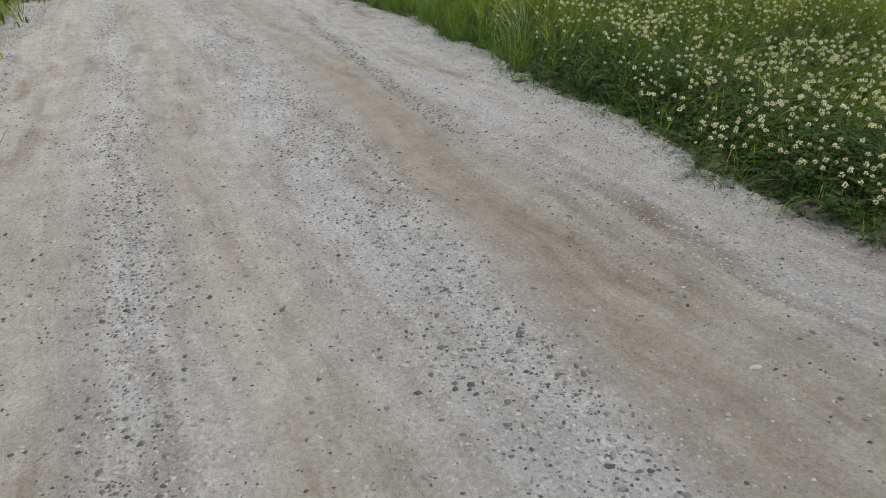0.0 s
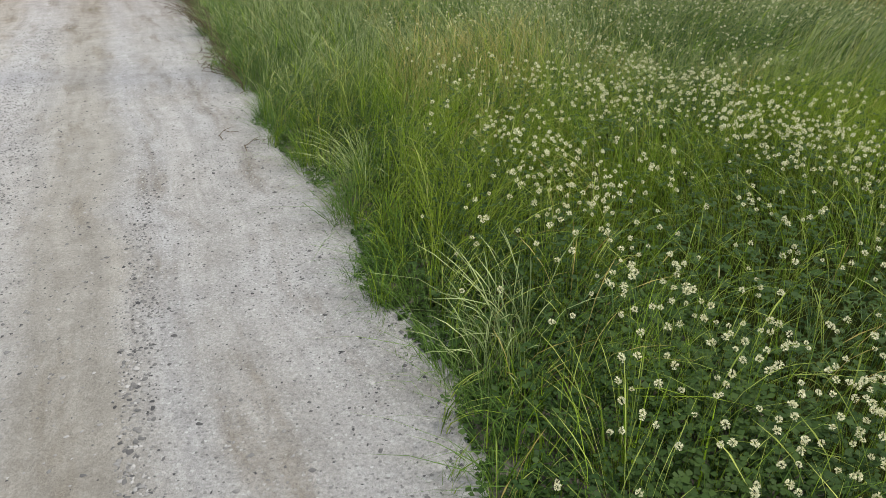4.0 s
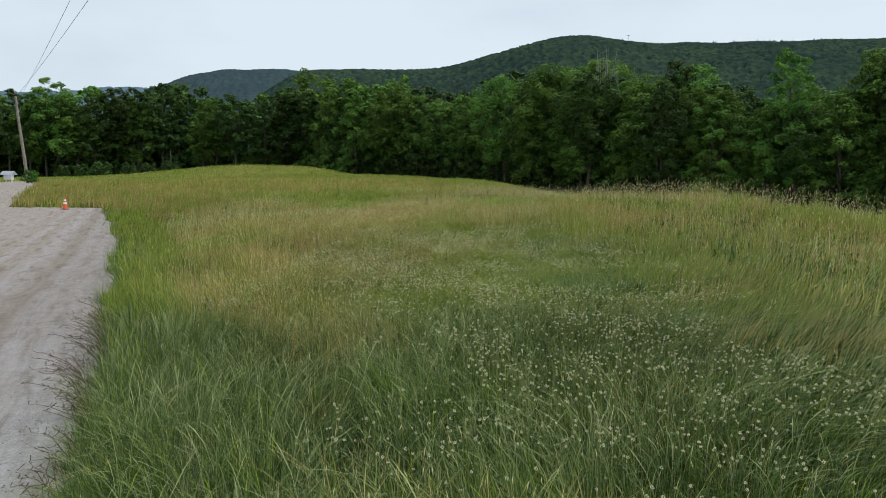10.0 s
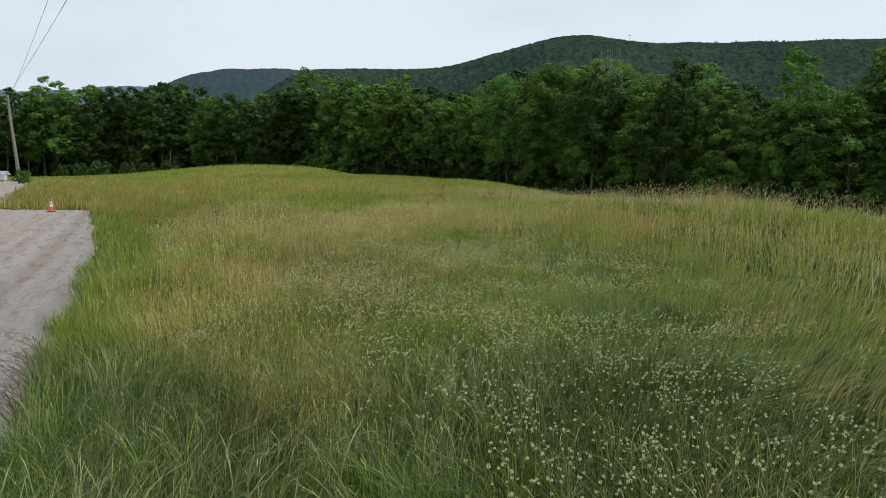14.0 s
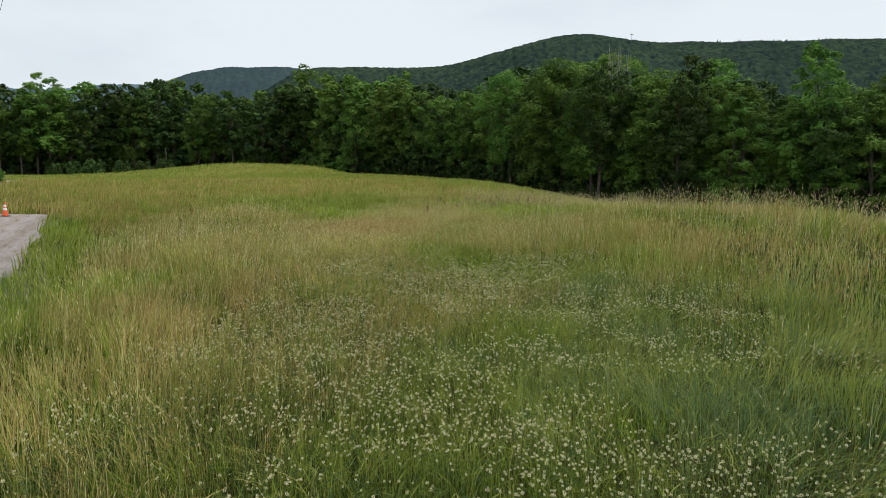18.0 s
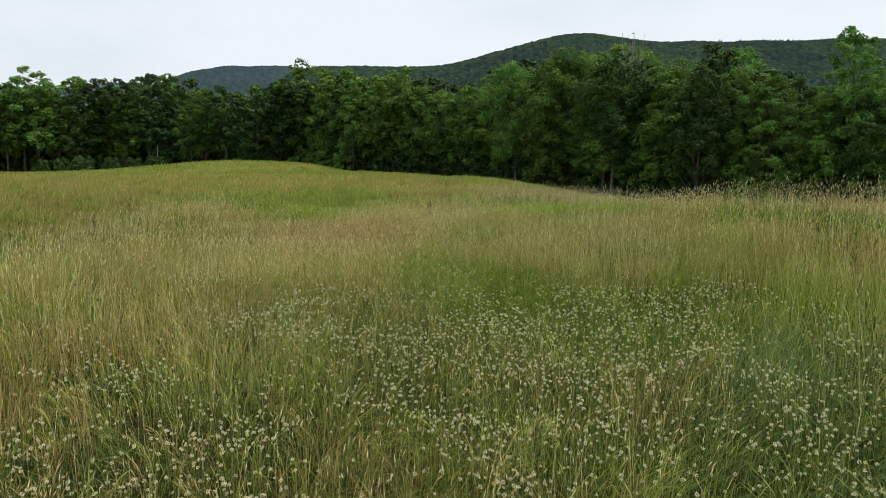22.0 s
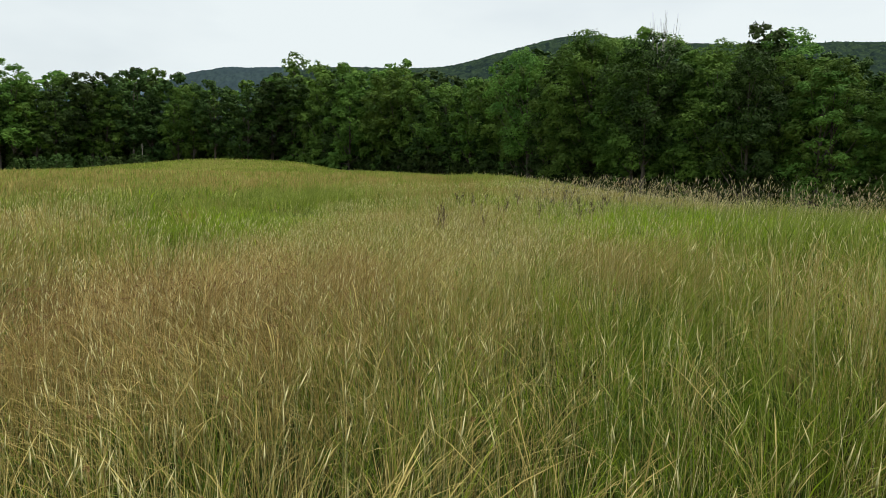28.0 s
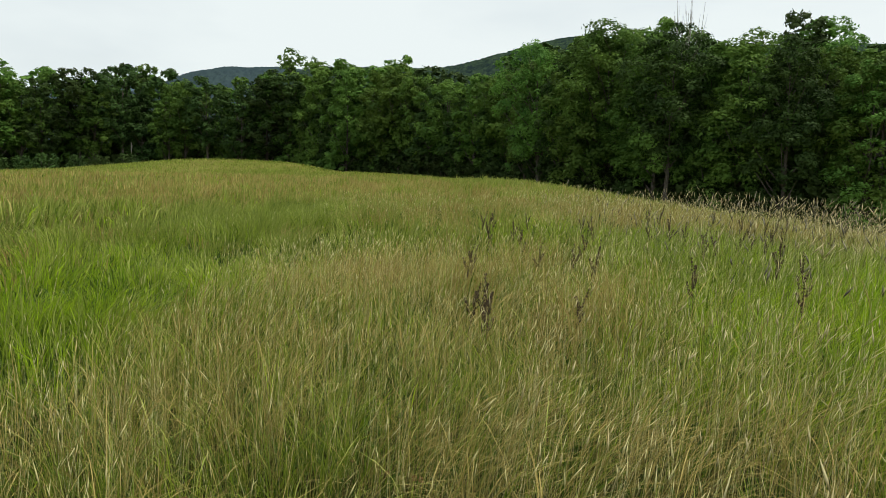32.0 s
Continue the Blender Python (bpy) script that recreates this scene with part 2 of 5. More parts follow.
def ground_material():
    m, n, l, out = node_material("meadow_soil")
    co = n.new("ShaderNodeTexCoord")
    geo = n.new("ShaderNodeNewGeometry")
    fine = tex(n, l, 9.0, 8.0, 0.7, geo.outputs["Position"])
    stretch = n.new("ShaderNodeMapping")
    stretch.inputs["Scale"].default_value = (1.0, 0.45, 1.0)
    l.new(geo.outputs["Position"], stretch.inputs[0])
    broad = tex(n, l, 0.11, 5.0, 0.62, stretch.outputs[0])
    green = ramp(n, [(0.3, (0.022, 0.03, 0.009)), (0.7, (0.07, 0.084, 0.026))])
    l.new(fine.outputs[0], green.inputs[0])
    tan = ramp(n, [(0.3, (0.034, 0.034, 0.012)), (0.7, (0.095, 0.088, 0.034))])
    l.new(fine.outputs[0], tan.inputs[0])
    mask = ramp(n, [(0.42, (0, 0, 0)), (0.62, (1, 1, 1))])
    l.new(broad.outputs[0], mask.inputs[0])
    b = n.new("ShaderNodeBsdfPrincipled")
    b.inputs["Roughness"].default_value = 0.95
    b.inputs["Specular IOR Level"].default_value = 0.0
    near = mixed(n, l, mask.outputs[0], green.outputs[0], tan.outputs[0])
    # out in the field the short growth closes over the soil
    turf = ramp(n, [(0.3, (0.085, 0.115, 0.02)), (0.7, (0.2, 0.235, 0.045))])
    l.new(fine.outputs[0], turf.inputs[0])
    hay = ramp(n, [(0.3, (0.15, 0.135, 0.035)), (0.7, (0.3, 0.27, 0.085))])
    l.new(fine.outputs[0], hay.inputs[0])
    away = n.new("ShaderNodeMapRange")
    away.inputs[1].default_value, away.inputs[2].default_value = 40, 62
    split = n.new("ShaderNodeSeparateXYZ")
    l.new(geo.outputs["Position"], split.inputs[0])
    l.new(split.outputs[1], away.inputs[0])
    l.new(mixed(n, l, away.outputs[0], near, mixed(n, l, mask.outputs[0], turf.outputs[0], hay.outputs[0])), b.inputs["Base Color"])
    bp = n.new("ShaderNodeBump")
    bp.inputs["Strength"].default_value, bp.inputs["Distance"].default_value = 1.0, 0.25
    l.new(fine.outputs[0], bp.inputs["Height"])
    l.new(bp.outputs[0], b.inputs["Normal"])
    l.new(b.outputs[0], out.inputs[0])
    return m


def road_material():
    """Packed dirt and grit: brown wheel tracks and grey gritty ridges that run along the lane."""
    m, n, l, out = node_material("gravel_road")
    geo = n.new("ShaderNodeNewGeometry")
    split = n.new("ShaderNodeSeparateXYZ")
    l.new(geo.outputs["Position"], split.inputs[0])

    def calc(op, p, q):
        k = n.new("ShaderNodeMath")
        k.operation = op
        for slot, v in ((0, p), (1, q)):
            if isinstance(v, (int, float)):
                k.inputs[slot].default_value = v
            else:
                l.new(v, k.inputs[slot])
        return k.outputs[0]

    sway = tex(n, l, 0.55, 3.0, 0.5, geo.outputs["Position"])
    across = calc("ADD", calc("MULTIPLY", split.outputs[1], 0.47), split.outputs[0])
    across = calc("ADD", across, calc("MULTIPLY", calc("SUBTRACT", sway.outputs[0], 0.5), 0.5))
    tracks = ramp(n, [(p, (v, v, v)) for p, v in ((0.0, 0.45), (0.16, 0.75), (0.232, 0.05), (0.295, 0.85), (0.37, 0.6), (0.42, 0.15), (0.48, 0.15), (0.545, 0.5), (0.59, 1.0), (0.635, 0.75), (0.69, 0.0), (0.75, 0.3), (0.82, 0.1), (0.95, 0.25))])
    l.new(calc("DIVIDE", calc("ADD", across, 2.6), 4.4), tracks.inputs[0])
    blot = tex(n, l, 1.3, 6.0, 0.68, geo.outputs["Position"])
    grit = tex(n, l, 70.0, 5.0, 0.8, geo.outputs["Position"])
    peb = n.new("ShaderNodeTexVoronoi")
    peb.inputs["Scale"].default_value = 56.0
    l.new(geo.outputs["Position"], peb.inputs["Vector"])
    grey = ramp(n, [(0.28, (0.21, 0.205, 0.205)), (0.5, (0.337, 0.328, 0.326)), (0.72, (0.47, 0.46, 0.458))])
    l.new(grit.outputs[0], grey.inputs[0])
    brown = ramp(n, [(0.28, (0.215, 0.2, 0.178)), (0.52, (0.3, 0.28, 0.252)), (0.75, (0.39, 0.366, 0.335))])
    l.new(grit.outputs[0], brown.inputs[0])
    mask = ramp(n, [(0.28, (0, 0, 0)), (0.74, (1, 1, 1))])
    l.new(calc("ADD", calc("MULTIPLY", tracks.outputs[0], 0.62), calc("MULTIPLY", blot.outputs[0], 0.55)), mask.inputs[0])
    base = mixed(n, l, mask.outputs[0], grey.outputs[0], brown.outputs[0])
    dust = ramp(n, [(0.0, (1.28, 1.26, 1.25)), (0.45, (1.22, 1.21, 1.22)), (0.6, (1.08, 1.07, 1.07)), (0.74, (1.09, 1.075, 1.07)), (1.0, (1.06, 1.045, 1.03))])
    l.new(calc("DIVIDE", calc("ADD", across, 2.6), 4.4), dust.inputs[0])
    base = mixed(n, l, 1.0, base, dust.outputs[0], "MULTIPLY")
    rut_at = calc("ADD", calc("ADD", calc("MULTIPLY", split.outputs[1], 0.4), split.outputs[0]), calc("ADD", calc("MULTIPLY", blot.outputs[0], 0.16), 0.005))
    rut = ramp(n, [(0.13, (1, 1, 1)), (0.235, (0, 0, 0))])
    l.new(calc("ABSOLUTE", rut_at, 0.0), rut.inputs[0])
    ends = n.new("ShaderNodeMapRange")
    ends.inputs[1].default_value, ends.inputs[2].default_value, ends.inputs[3].default_value, ends.inputs[4].default_value = 1.6, 3.2, 1.0, 0.0
    l.new(split.outputs[1], ends.inputs[0])
    apron = ramp(n, [(0.1, (1, 1, 1)), (0.26, (0, 0, 0))])
    l.new(calc("ABSOLUTE", calc("SUBTRACT", rut_at, 0.42), 0.0), apron.inputs[0])
    apron_end = n.new("ShaderNodeMapRange")
    apron_end.inputs[1].default_value, apron_end.inputs[2].default_value, apron_end.inputs[3].default_value, apron_end.inputs[4].default_value = -0.1, 0.9, 0.6, 0.0
    l.new(split.outputs[1], apron_end.inputs[0])
    dirt = ramp(n, [(0.3, (0.225, 0.2, 0.168)), (0.7, (0.35, 0.316, 0.273))])
    l.new(grit.outputs[0], dirt.inputs[0])
    base = mixed(n, l, calc("MULTIPLY", calc("MAXIMUM", calc("MULTIPLY", rut.outputs[0], ends.outputs[0]), calc("MULTIPLY", apron.outputs[0], apron_end.outputs[0])), 0.8), base, dirt.outputs[0])
    lines = n.new("ShaderNodeCombineXYZ")
    l.new(across, lines.inputs[0])
    l.new(calc("MULTIPLY", split.outputs[1], 0.05), lines.inputs[1])
    streak = tex(n, l, 9.0, 4.0, 0.7, lines.outputs[0])
    streaks = ramp(n, [(0.36, (0.74, 0.73, 0.72)), (0.62, (1.12, 1.12, 1.12))])
    l.new(streak.outputs[0], streaks.inputs[0])
    base = mixed(n, l, 0.5, base, streaks.outputs[0], "MULTIPLY")
    clod = tex(n, l, 5.5, 6.0, 0.75, geo.outputs["Position"])
    clods = ramp(n, [(0.36, (0.82, 0.81, 0.8)), (0.62, (1.1, 1.1, 1.1))])
    l.new(clod.outputs[0], clods.inputs[0])
    base = mixed(n, l, 0.8, base, clods.outputs[0], "MULTIPLY")
    # a darker, bluish-grey band across the lane, its edge broken by noise
    dark_band_at = calc("ABSOLUTE", calc("SUBTRACT", calc("ADD", split.outputs[1], calc("MULTIPLY", sway.outputs[0], 1.6)), 8.2), 0.0)
    dark_band = ramp(n, [(0.1, (0.78, 0.79, 0.83)), (0.7, (1, 1, 1))])
    l.new(dark_band_at, dark_band.inputs[0])
    base = mixed(n, l, 0.75, base, dark_band.outputs[0], "MULTIPLY")
    onward = n.new("ShaderNodeMapRange")
    onward.inputs[1].default_value, onward.inputs[2].default_value = 9.5, 15.0
    l.new(calc("ADD", split.outputs[1], calc("MULTIPLY", blot.outputs[0], 2.0)), onward.inputs[0])
    base = mixed(n, l, onward.outputs[0], base, mixed(n, l, 1.0, base, (0.76, 0.71, 0.68), "MULTIPLY"))
    drawn = n.new("ShaderNodeCombineXYZ")
    l.new(across, drawn.inputs[0])
    l.new(calc("MULTIPLY", split.outputs[1], 0.22), drawn.inputs[1])
    stain = tex(n, l, 3.0, 5.0, 0.65, drawn.outputs[0])
    smask = ramp(n, [(0.52, (1, 1, 1)), (0.7, (0.62, 0.57, 0.5))])
    l.new(stain.outputs[0], smask.inputs[0])
    base = mixed(n, l, 1.0, base, smask.outputs[0], "MULTIPLY")
    pm = ramp(n, [(0.2, (0, 0, 0)), (0.36, (1, 1, 1))])
    l.new(peb.outputs["Distance"], pm.inputs[0])
    pc = ramp(n, [(0.0, (0.07, 0.067, 0.066)), (0.45, (0.25, 0.24, 0.235)), (1.0, (0.64, 0.63, 0.62))])
    l.new(peb.outputs["Color"], pc.inputs[0])
    inv = n.new("ShaderNodeInvert")
    l.new(mask.outputs[0], inv.inputs[1])
    few = mixed(n, l, 0.8, (0.25, 0.25, 0.25), inv.outputs[0])
    pebbled = mixed(n, l, pm.outputs[0], pc.outputs[0], base)
    b = n.new("ShaderNodeBsdfPrincipled")
    b.inputs["Roughness"].default_value = 0.92
    b.inputs["Specular IOR Level"].default_value = 0.1
    l.new(mixed(n, l, few, base, pebbled), b.inputs["Base Color"])
    bp = n.new("ShaderNodeBump")
    bp.inputs["Strength"].default_value, bp.inputs["Distance"].default_value = 1.0, 0.014
    l.new(grit.outputs[0], bp.inputs["Height"])
    l.new(bp.outputs[0], b.inputs["Normal"])
    l.new(b.outputs[0], out.inputs[0])
    return m


def hill_material(name, dark, light, haze):
    """Wooded slopes far off; haze is the share of the air's blue painted into their colour."""
    m, n, l, out = node_material(name)
    geo = n.new("ShaderNodeNewGeometry")
    t = n.new("ShaderNodeTexVoronoi")
    t.inputs["Scale"].default_value = 0.11
    l.new(geo.outputs["Position"], t.inputs["Vector"])
    r = ramp(n, [(0.1, dark), (0.9, light)])
    l.new(t.outputs["Color"], r.inputs[0])
    big = tex(n, l, 0.006, 3.0, 0.6, geo.outputs["Position"])
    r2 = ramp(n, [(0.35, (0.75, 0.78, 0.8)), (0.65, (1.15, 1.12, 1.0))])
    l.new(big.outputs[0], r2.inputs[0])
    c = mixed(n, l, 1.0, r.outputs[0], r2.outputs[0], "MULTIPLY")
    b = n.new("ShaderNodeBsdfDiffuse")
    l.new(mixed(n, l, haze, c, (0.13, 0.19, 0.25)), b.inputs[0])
    l.new(b.outputs[0], out.inputs[0])
    return m


VERGE = solid_material("verge_soil", [(0.3, (0.045, 0.04, 0.03)), (0.7, (0.15, 0.135, 0.108))], 14.0, 0.95, 1.0, 40.0)
SOIL = ground_material()
ROAD = road_material()
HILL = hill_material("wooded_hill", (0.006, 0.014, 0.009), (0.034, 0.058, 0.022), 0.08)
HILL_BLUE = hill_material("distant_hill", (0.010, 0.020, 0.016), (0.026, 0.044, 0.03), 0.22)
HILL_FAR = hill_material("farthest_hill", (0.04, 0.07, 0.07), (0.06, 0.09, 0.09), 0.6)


# ---- helpers for building ----
def part(name, bm, material, parent=None, label=""):
    """Links a bmesh as one mesh object, under a thing if one is given."""
    me = bpy.data.meshes.new(name)
    bm.to_mesh(me)
    bm.free()
    me.materials.append(material)
    ob = new(name, me)
    if parent:
        ob.parent = parent
    return tagged(ob, label) if label else ob


def thing(name, label, category, group="", at=(0, 0, 0)):
    ob = new(name)
    ob.location = at
    return tagged(ob, label, category, group)


def mesh_from(name, verts, faces, material, smooth=False):
    me = bpy.data.meshes.new(name)
    verts = np.asarray(verts, dtype=np.float32)
    me.vertices.add(len(verts))
    me.vertices.foreach_set("co", verts.ravel())
    loops = np.concatenate([f.ravel() for f in faces]).astype(np.int32)
    sizes = np.concatenate([np.full(len(f), f.shape[1]) for f in faces]).astype(np.int32)
    me.loops.add(len(loops))
    me.loops.foreach_set("vertex_index", loops)
    me.polygons.add(len(sizes))
    me.polygons.foreach_set("loop_start", np.concatenate([[0], np.cumsum(sizes)[:-1]]).astype(np.int32))
    me.polygons.foreach_set("loop_total", sizes)
    if smooth:
        me.polygons.foreach_set("use_smooth", np.ones(len(sizes), dtype=bool))
    me.update(calc_edges=True)
    me.materials.append(material)
    return me


def tube(bm, points, radii, sides=7):
    """A tapered, bent round bar."""
    rings = []
    for k, (p, r) in enumerate(zip(points, radii)):
        p = Vector(p)
        a = Vector(points[min(k + 1, len(points) - 1)]) - Vector(points[max(k - 1, 0)])
        q = a.to_track_quat("Z", "Y")
        rings.append([bm.verts.new(p + q @ Vector((r * math.cos(s * math.tau / sides), r * math.sin(s * math.tau / sides), 0))) for s in range(sides)])
    for a, b in zip(rings, rings[1:]):
        for s in range(sides):
            bm.faces.new((a[s], a[(s + 1) % sides], b[(s + 1) % sides], b[s]))
    bm.faces.new(rings[-1])
    bm.faces.new(rings[0][::-1])


def box(bm, lo, hi, bevel=0.0):
    made = bmesh.ops.create_cube(bm, size=1.0)["verts"]
    for v in made:
        v.co = Vector([a + (b - a) * (c + 0.5) for a, b, c in zip(lo, hi, v.co)])
    if bevel:
        edges = list({e for v in made for e in v.link_edges})
        bmesh.ops.bevel(bm, geom=edges, offset=bevel, segments=2, affect="EDGES")


# ---- the lie of the land ----
def step01(v):
    v = np.clip(v, 0.0, 1.0)
    return v * v * (3 - 2 * v)


def ground_z(x, y):
    """A lane at the foot of a field that climbs to a knoll and falls away on the wood's side."""
    side = step01((-25 - x) / 15)
    rise = step01((y - 16) / (87 - 22 * side)) * (1 - 0.9 * step01(x / 22)) * (1 - 0.22 * side)
    z = -0.86 + 3.5 * rise + 0.09 * np.tanh((x + 0.3) / 1.7) + 0.022 * side * np.clip(y - 88, 0, 130)
    z = z + 3.9 * np.exp(-((x + 54) / 28) ** 2 - ((y - 188) / 27) ** 2) + 1.75 * np.exp(-((x + 16) / 22) ** 2 - ((y - 150) / 24) ** 2) + 1.2 * np.exp(-((x + 29) / 12) ** 2 - ((y - 180) / 24) ** 2)
    z = z + 0.45 * np.exp(-((x + 4) / 3.5) ** 2 - ((y - 25) / 7) ** 2) + 1.2 * np.exp(-((x - 10) / 8) ** 2 - ((y - 33) / 11) ** 2)
    z = z - 1.6 * step01((x - 15) / 25) * step01((y - 62) / 30)
    return z


RNG = np.random.default_rng(7)
LATTICE = RNG.random((256, 256))


def wobble(x, y, size):
    """Smooth noise between 0 and 1 with lumps of the given size."""
    u, v = np.asarray(x) / size + 300.0, np.asarray(y) / size + 300.0
    i, j = np.floor(u).astype(int), np.floor(v).astype(int)
    a, b = step01(u - i), step01(v - j)
    g = lambda p, q: LATTICE[p % 256, q % 256]
    return (g(i, j) * (1 - a) + g(i + 1, j) * a) * (1 - b) + (g(i, j + 1) * (1 - a) + g(i + 1, j + 1) * a) * b


def lane_right(y):
    """The grassy edge of the lane, on the field's side."""
    u = 1.04 + 0.56 * step01((y + 1) / 8) - 1.6 * step01((y - 22) / 28)
    return u - 0.47 * y + 0.34 * (wobble(y, 3.0, 1.1) - 0.5) + 0.22 * (wobble(y, 9.0, 0.35) - 0.5)


def lane_left(y):
    return -2.45 - 0.47 * y - 0.42 * np.maximum(0, y - 9) + 0.4 * (wobble(y, 50.0, 0.9) - 0.5)


def in_lane(x, y):
    """How far inside the lane a place lies, in metres (negative: on the grass)."""
    main = np.minimum(np.minimum(lane_right(y) - x, x - lane_left(y)), 45.2 + 0.12 * (x + 22) + 0.5 * (wobble(x, y, 1.3) - 0.5) - y)
    mid = -25.4 - 0.54 * (y - 42) - 3.2
    on = np.minimum(3.4 - np.abs(x - mid) + 0.4 * (wobble(x, y, 1.6) - 0.5), np.minimum(y - 40, 110 - y))
    return np.maximum(main, on)


def lane_z(x, y):
    """The lane's worn surface."""
    u = x + 0.47 * y
    return ground_z(x, y) + 0.012 + 0.024 * (wobble(u, y * 0.12, 0.34) - 0.5) + 0.010 * (wobble(x, y, 0.25) - 0.5) + 0.03 * (wobble(x, y, 0.9) - 0.5)


def build_ground():
    def grade(n, fine, far):
        s = np.linspace(-1, 1, n)
        return np.sign(s) * (fine * np.abs(s) + (far - fine) * np.abs(s) ** 7)
    xs, ys = grade(301, 75, 4600) - 4, grade(301, 75, 4600) + 45
    gx, gy = np.meshgrid(xs, ys)
    gz = ground_z(gx, gy) + 0.10 * (wobble(gx, gy, 2.2) - 0.5)
    inside = in_lane(gx, gy)
    gz = gz - 0.22 * step01((inside + 1.3) / 0.7)
    n = len(xs)
    idx = np.arange(n * n).reshape(n, n)
    quads = np.stack([idx[:-1, :-1], idx[:-1, 1:], idx[1:, 1:], idx[1:, :-1]], -1).reshape(-1, 4)
    me = mesh_from("ground", np.stack([gx, gy, gz], -1).reshape(-1, 3), [quads], SOIL, True)
    tagged(new("ground", me), "rough grassy meadow ground rising to a low knoll", "ground", kind="structure")


def build_lane():
    """The lane's sheet: strips across it, finer near its start."""
    ys = np.concatenate([np.arange(-9, 16, 0.11), np.arange(16, 46.6, 0.35)])
    s = np.linspace(0, 1, 90)
    verts = []
    for y in ys:
        x = lane_left(y) - 0.5 + (lane_right(y) - lane_left(y) + 1.2) * s
        z = lane_z(x, np.full_like(x, y))
        edge = np.minimum(x - x[0], x[-1] - x)
        z = z - 0.16 * step01(1 - edge / 0.25)
        lim = 45.2 + 0.12 * (x + 22) + 0.5 * (wobble(x, np.full_like(x, y), 1.3) - 0.5)
        z = z - 0.12 * step01((y - lim) / 0.4)
        verts.append(np.stack([x, np.full_like(x, y), z], -1))
    v = np.array(verts)
    a, b = v.shape[:2]
    idx = np.arange(a * b).reshape(a, b)
    quads = np.stack([idx[:-1, :-1], idx[:-1, 1:], idx[1:, 1:], idx[1:, :-1]], -1).reshape(-1, 4)
    me = mesh_from("road", v.reshape(-1, 3), [quads], ROAD, True)
    tagged(new("road", me), "grey-brown gravel lane with worn wheel tracks", "road", kind="structure")
    ys = np.arange(42, 110, 0.8)
    verts = []
    for y in ys:
        mid = -25.4 - 0.54 * (y - 42) - 3.2
        x = mid + np.linspace(-3.4, 3.4, 24)
        edge = np.minimum(x - x[0], x[-1] - x)
        z = ground_z(x, np.full_like(x, y)) + 0.02 - 0.1 * step01(1 - edge / 0.3)
        verts.append(np.stack([x, np.full_like(x, y), z], -1))
    v = np.array(verts)
    a, b = v.shape[:2]
    idx = np.arange(a * b).reshape(a, b)
    quads = np.stack([idx[:-1, :-1], idx[:-1, 1:], idx[1:, 1:], idx[1:, :-1]], -1).reshape(-1, 4)
    tagged(new("road_far", mesh_from("road_far", v.reshape(-1, 3), [quads], ROAD, True)), "gravel lane running on past the utility pole", "road", kind="structure")


def build_verge():
    """Dark soil under the grass along the lane's edge."""
    ys = np.concatenate([np.arange(-14, -5, 0.3), np.arange(-5, 16, 0.06), np.arange(16, 44, 0.3)])
    s = 0.68 * np.linspace(0, 1, 26) ** 1.5
    verts = []
    for y in ys:
        x = lane_right(y) - 0.12 + 1.9 * s
        yy = np.full_like(x, y)
        z = lane_z(x, yy) - 0.03 + 0.06 * step01(s * 5) + 0.05 * (wobble(x, yy, 0.11) - 0.5) * step01(s * 8) - 0.2 * step01((s - 0.54) / 0.14)
        verts.append(np.stack([x, yy, z], -1))
    v = np.array(verts)
    a, b = v.shape[:2]
    idx = np.arange(a * b).reshape(a, b)
    quads = np.stack([idx[:-1, :-1], idx[:-1, 1:], idx[1:, 1:], idx[1:, :-1]], -1).reshape(-1, 4)
    tagged(new("verge", mesh_from("verge", v.reshape(-1, 3), [quads], VERGE, True)), "dark rooty soil along the lane's grassy edge", "verge", kind="structure")


build_ground()
build_lane()
build_verge()


# ---- hills on the horizon ----
def crowns(x, y, size):
    """A canopy of round crowns, one to each cell of a jittered lattice: 0 between them, up to 1 on top."""
    u, v = x / size + 300, y / size + 300
    i, j = np.floor(u).astype(int), np.floor(v).astype(int)
    top = np.zeros_like(u)
    for di in (-1, 0, 1):
        for dj in (-1, 0, 1):
            p, q = i + di, j + dj
            px, py = p + LATTICE[p % 256, q % 256], q + LATTICE[(p + 91) % 256, (q + 37) % 256]
            wide = 0.55 + 0.35 * LATTICE[(p + 17) % 256, (q + 71) % 256]
            d2 = ((u - px) ** 2 + (v - py) ** 2) / wide ** 2
            top = np.maximum(top, np.sqrt(np.clip(1 - d2, 0, 1)) * (0.6 + 0.45 * wide))
    return top


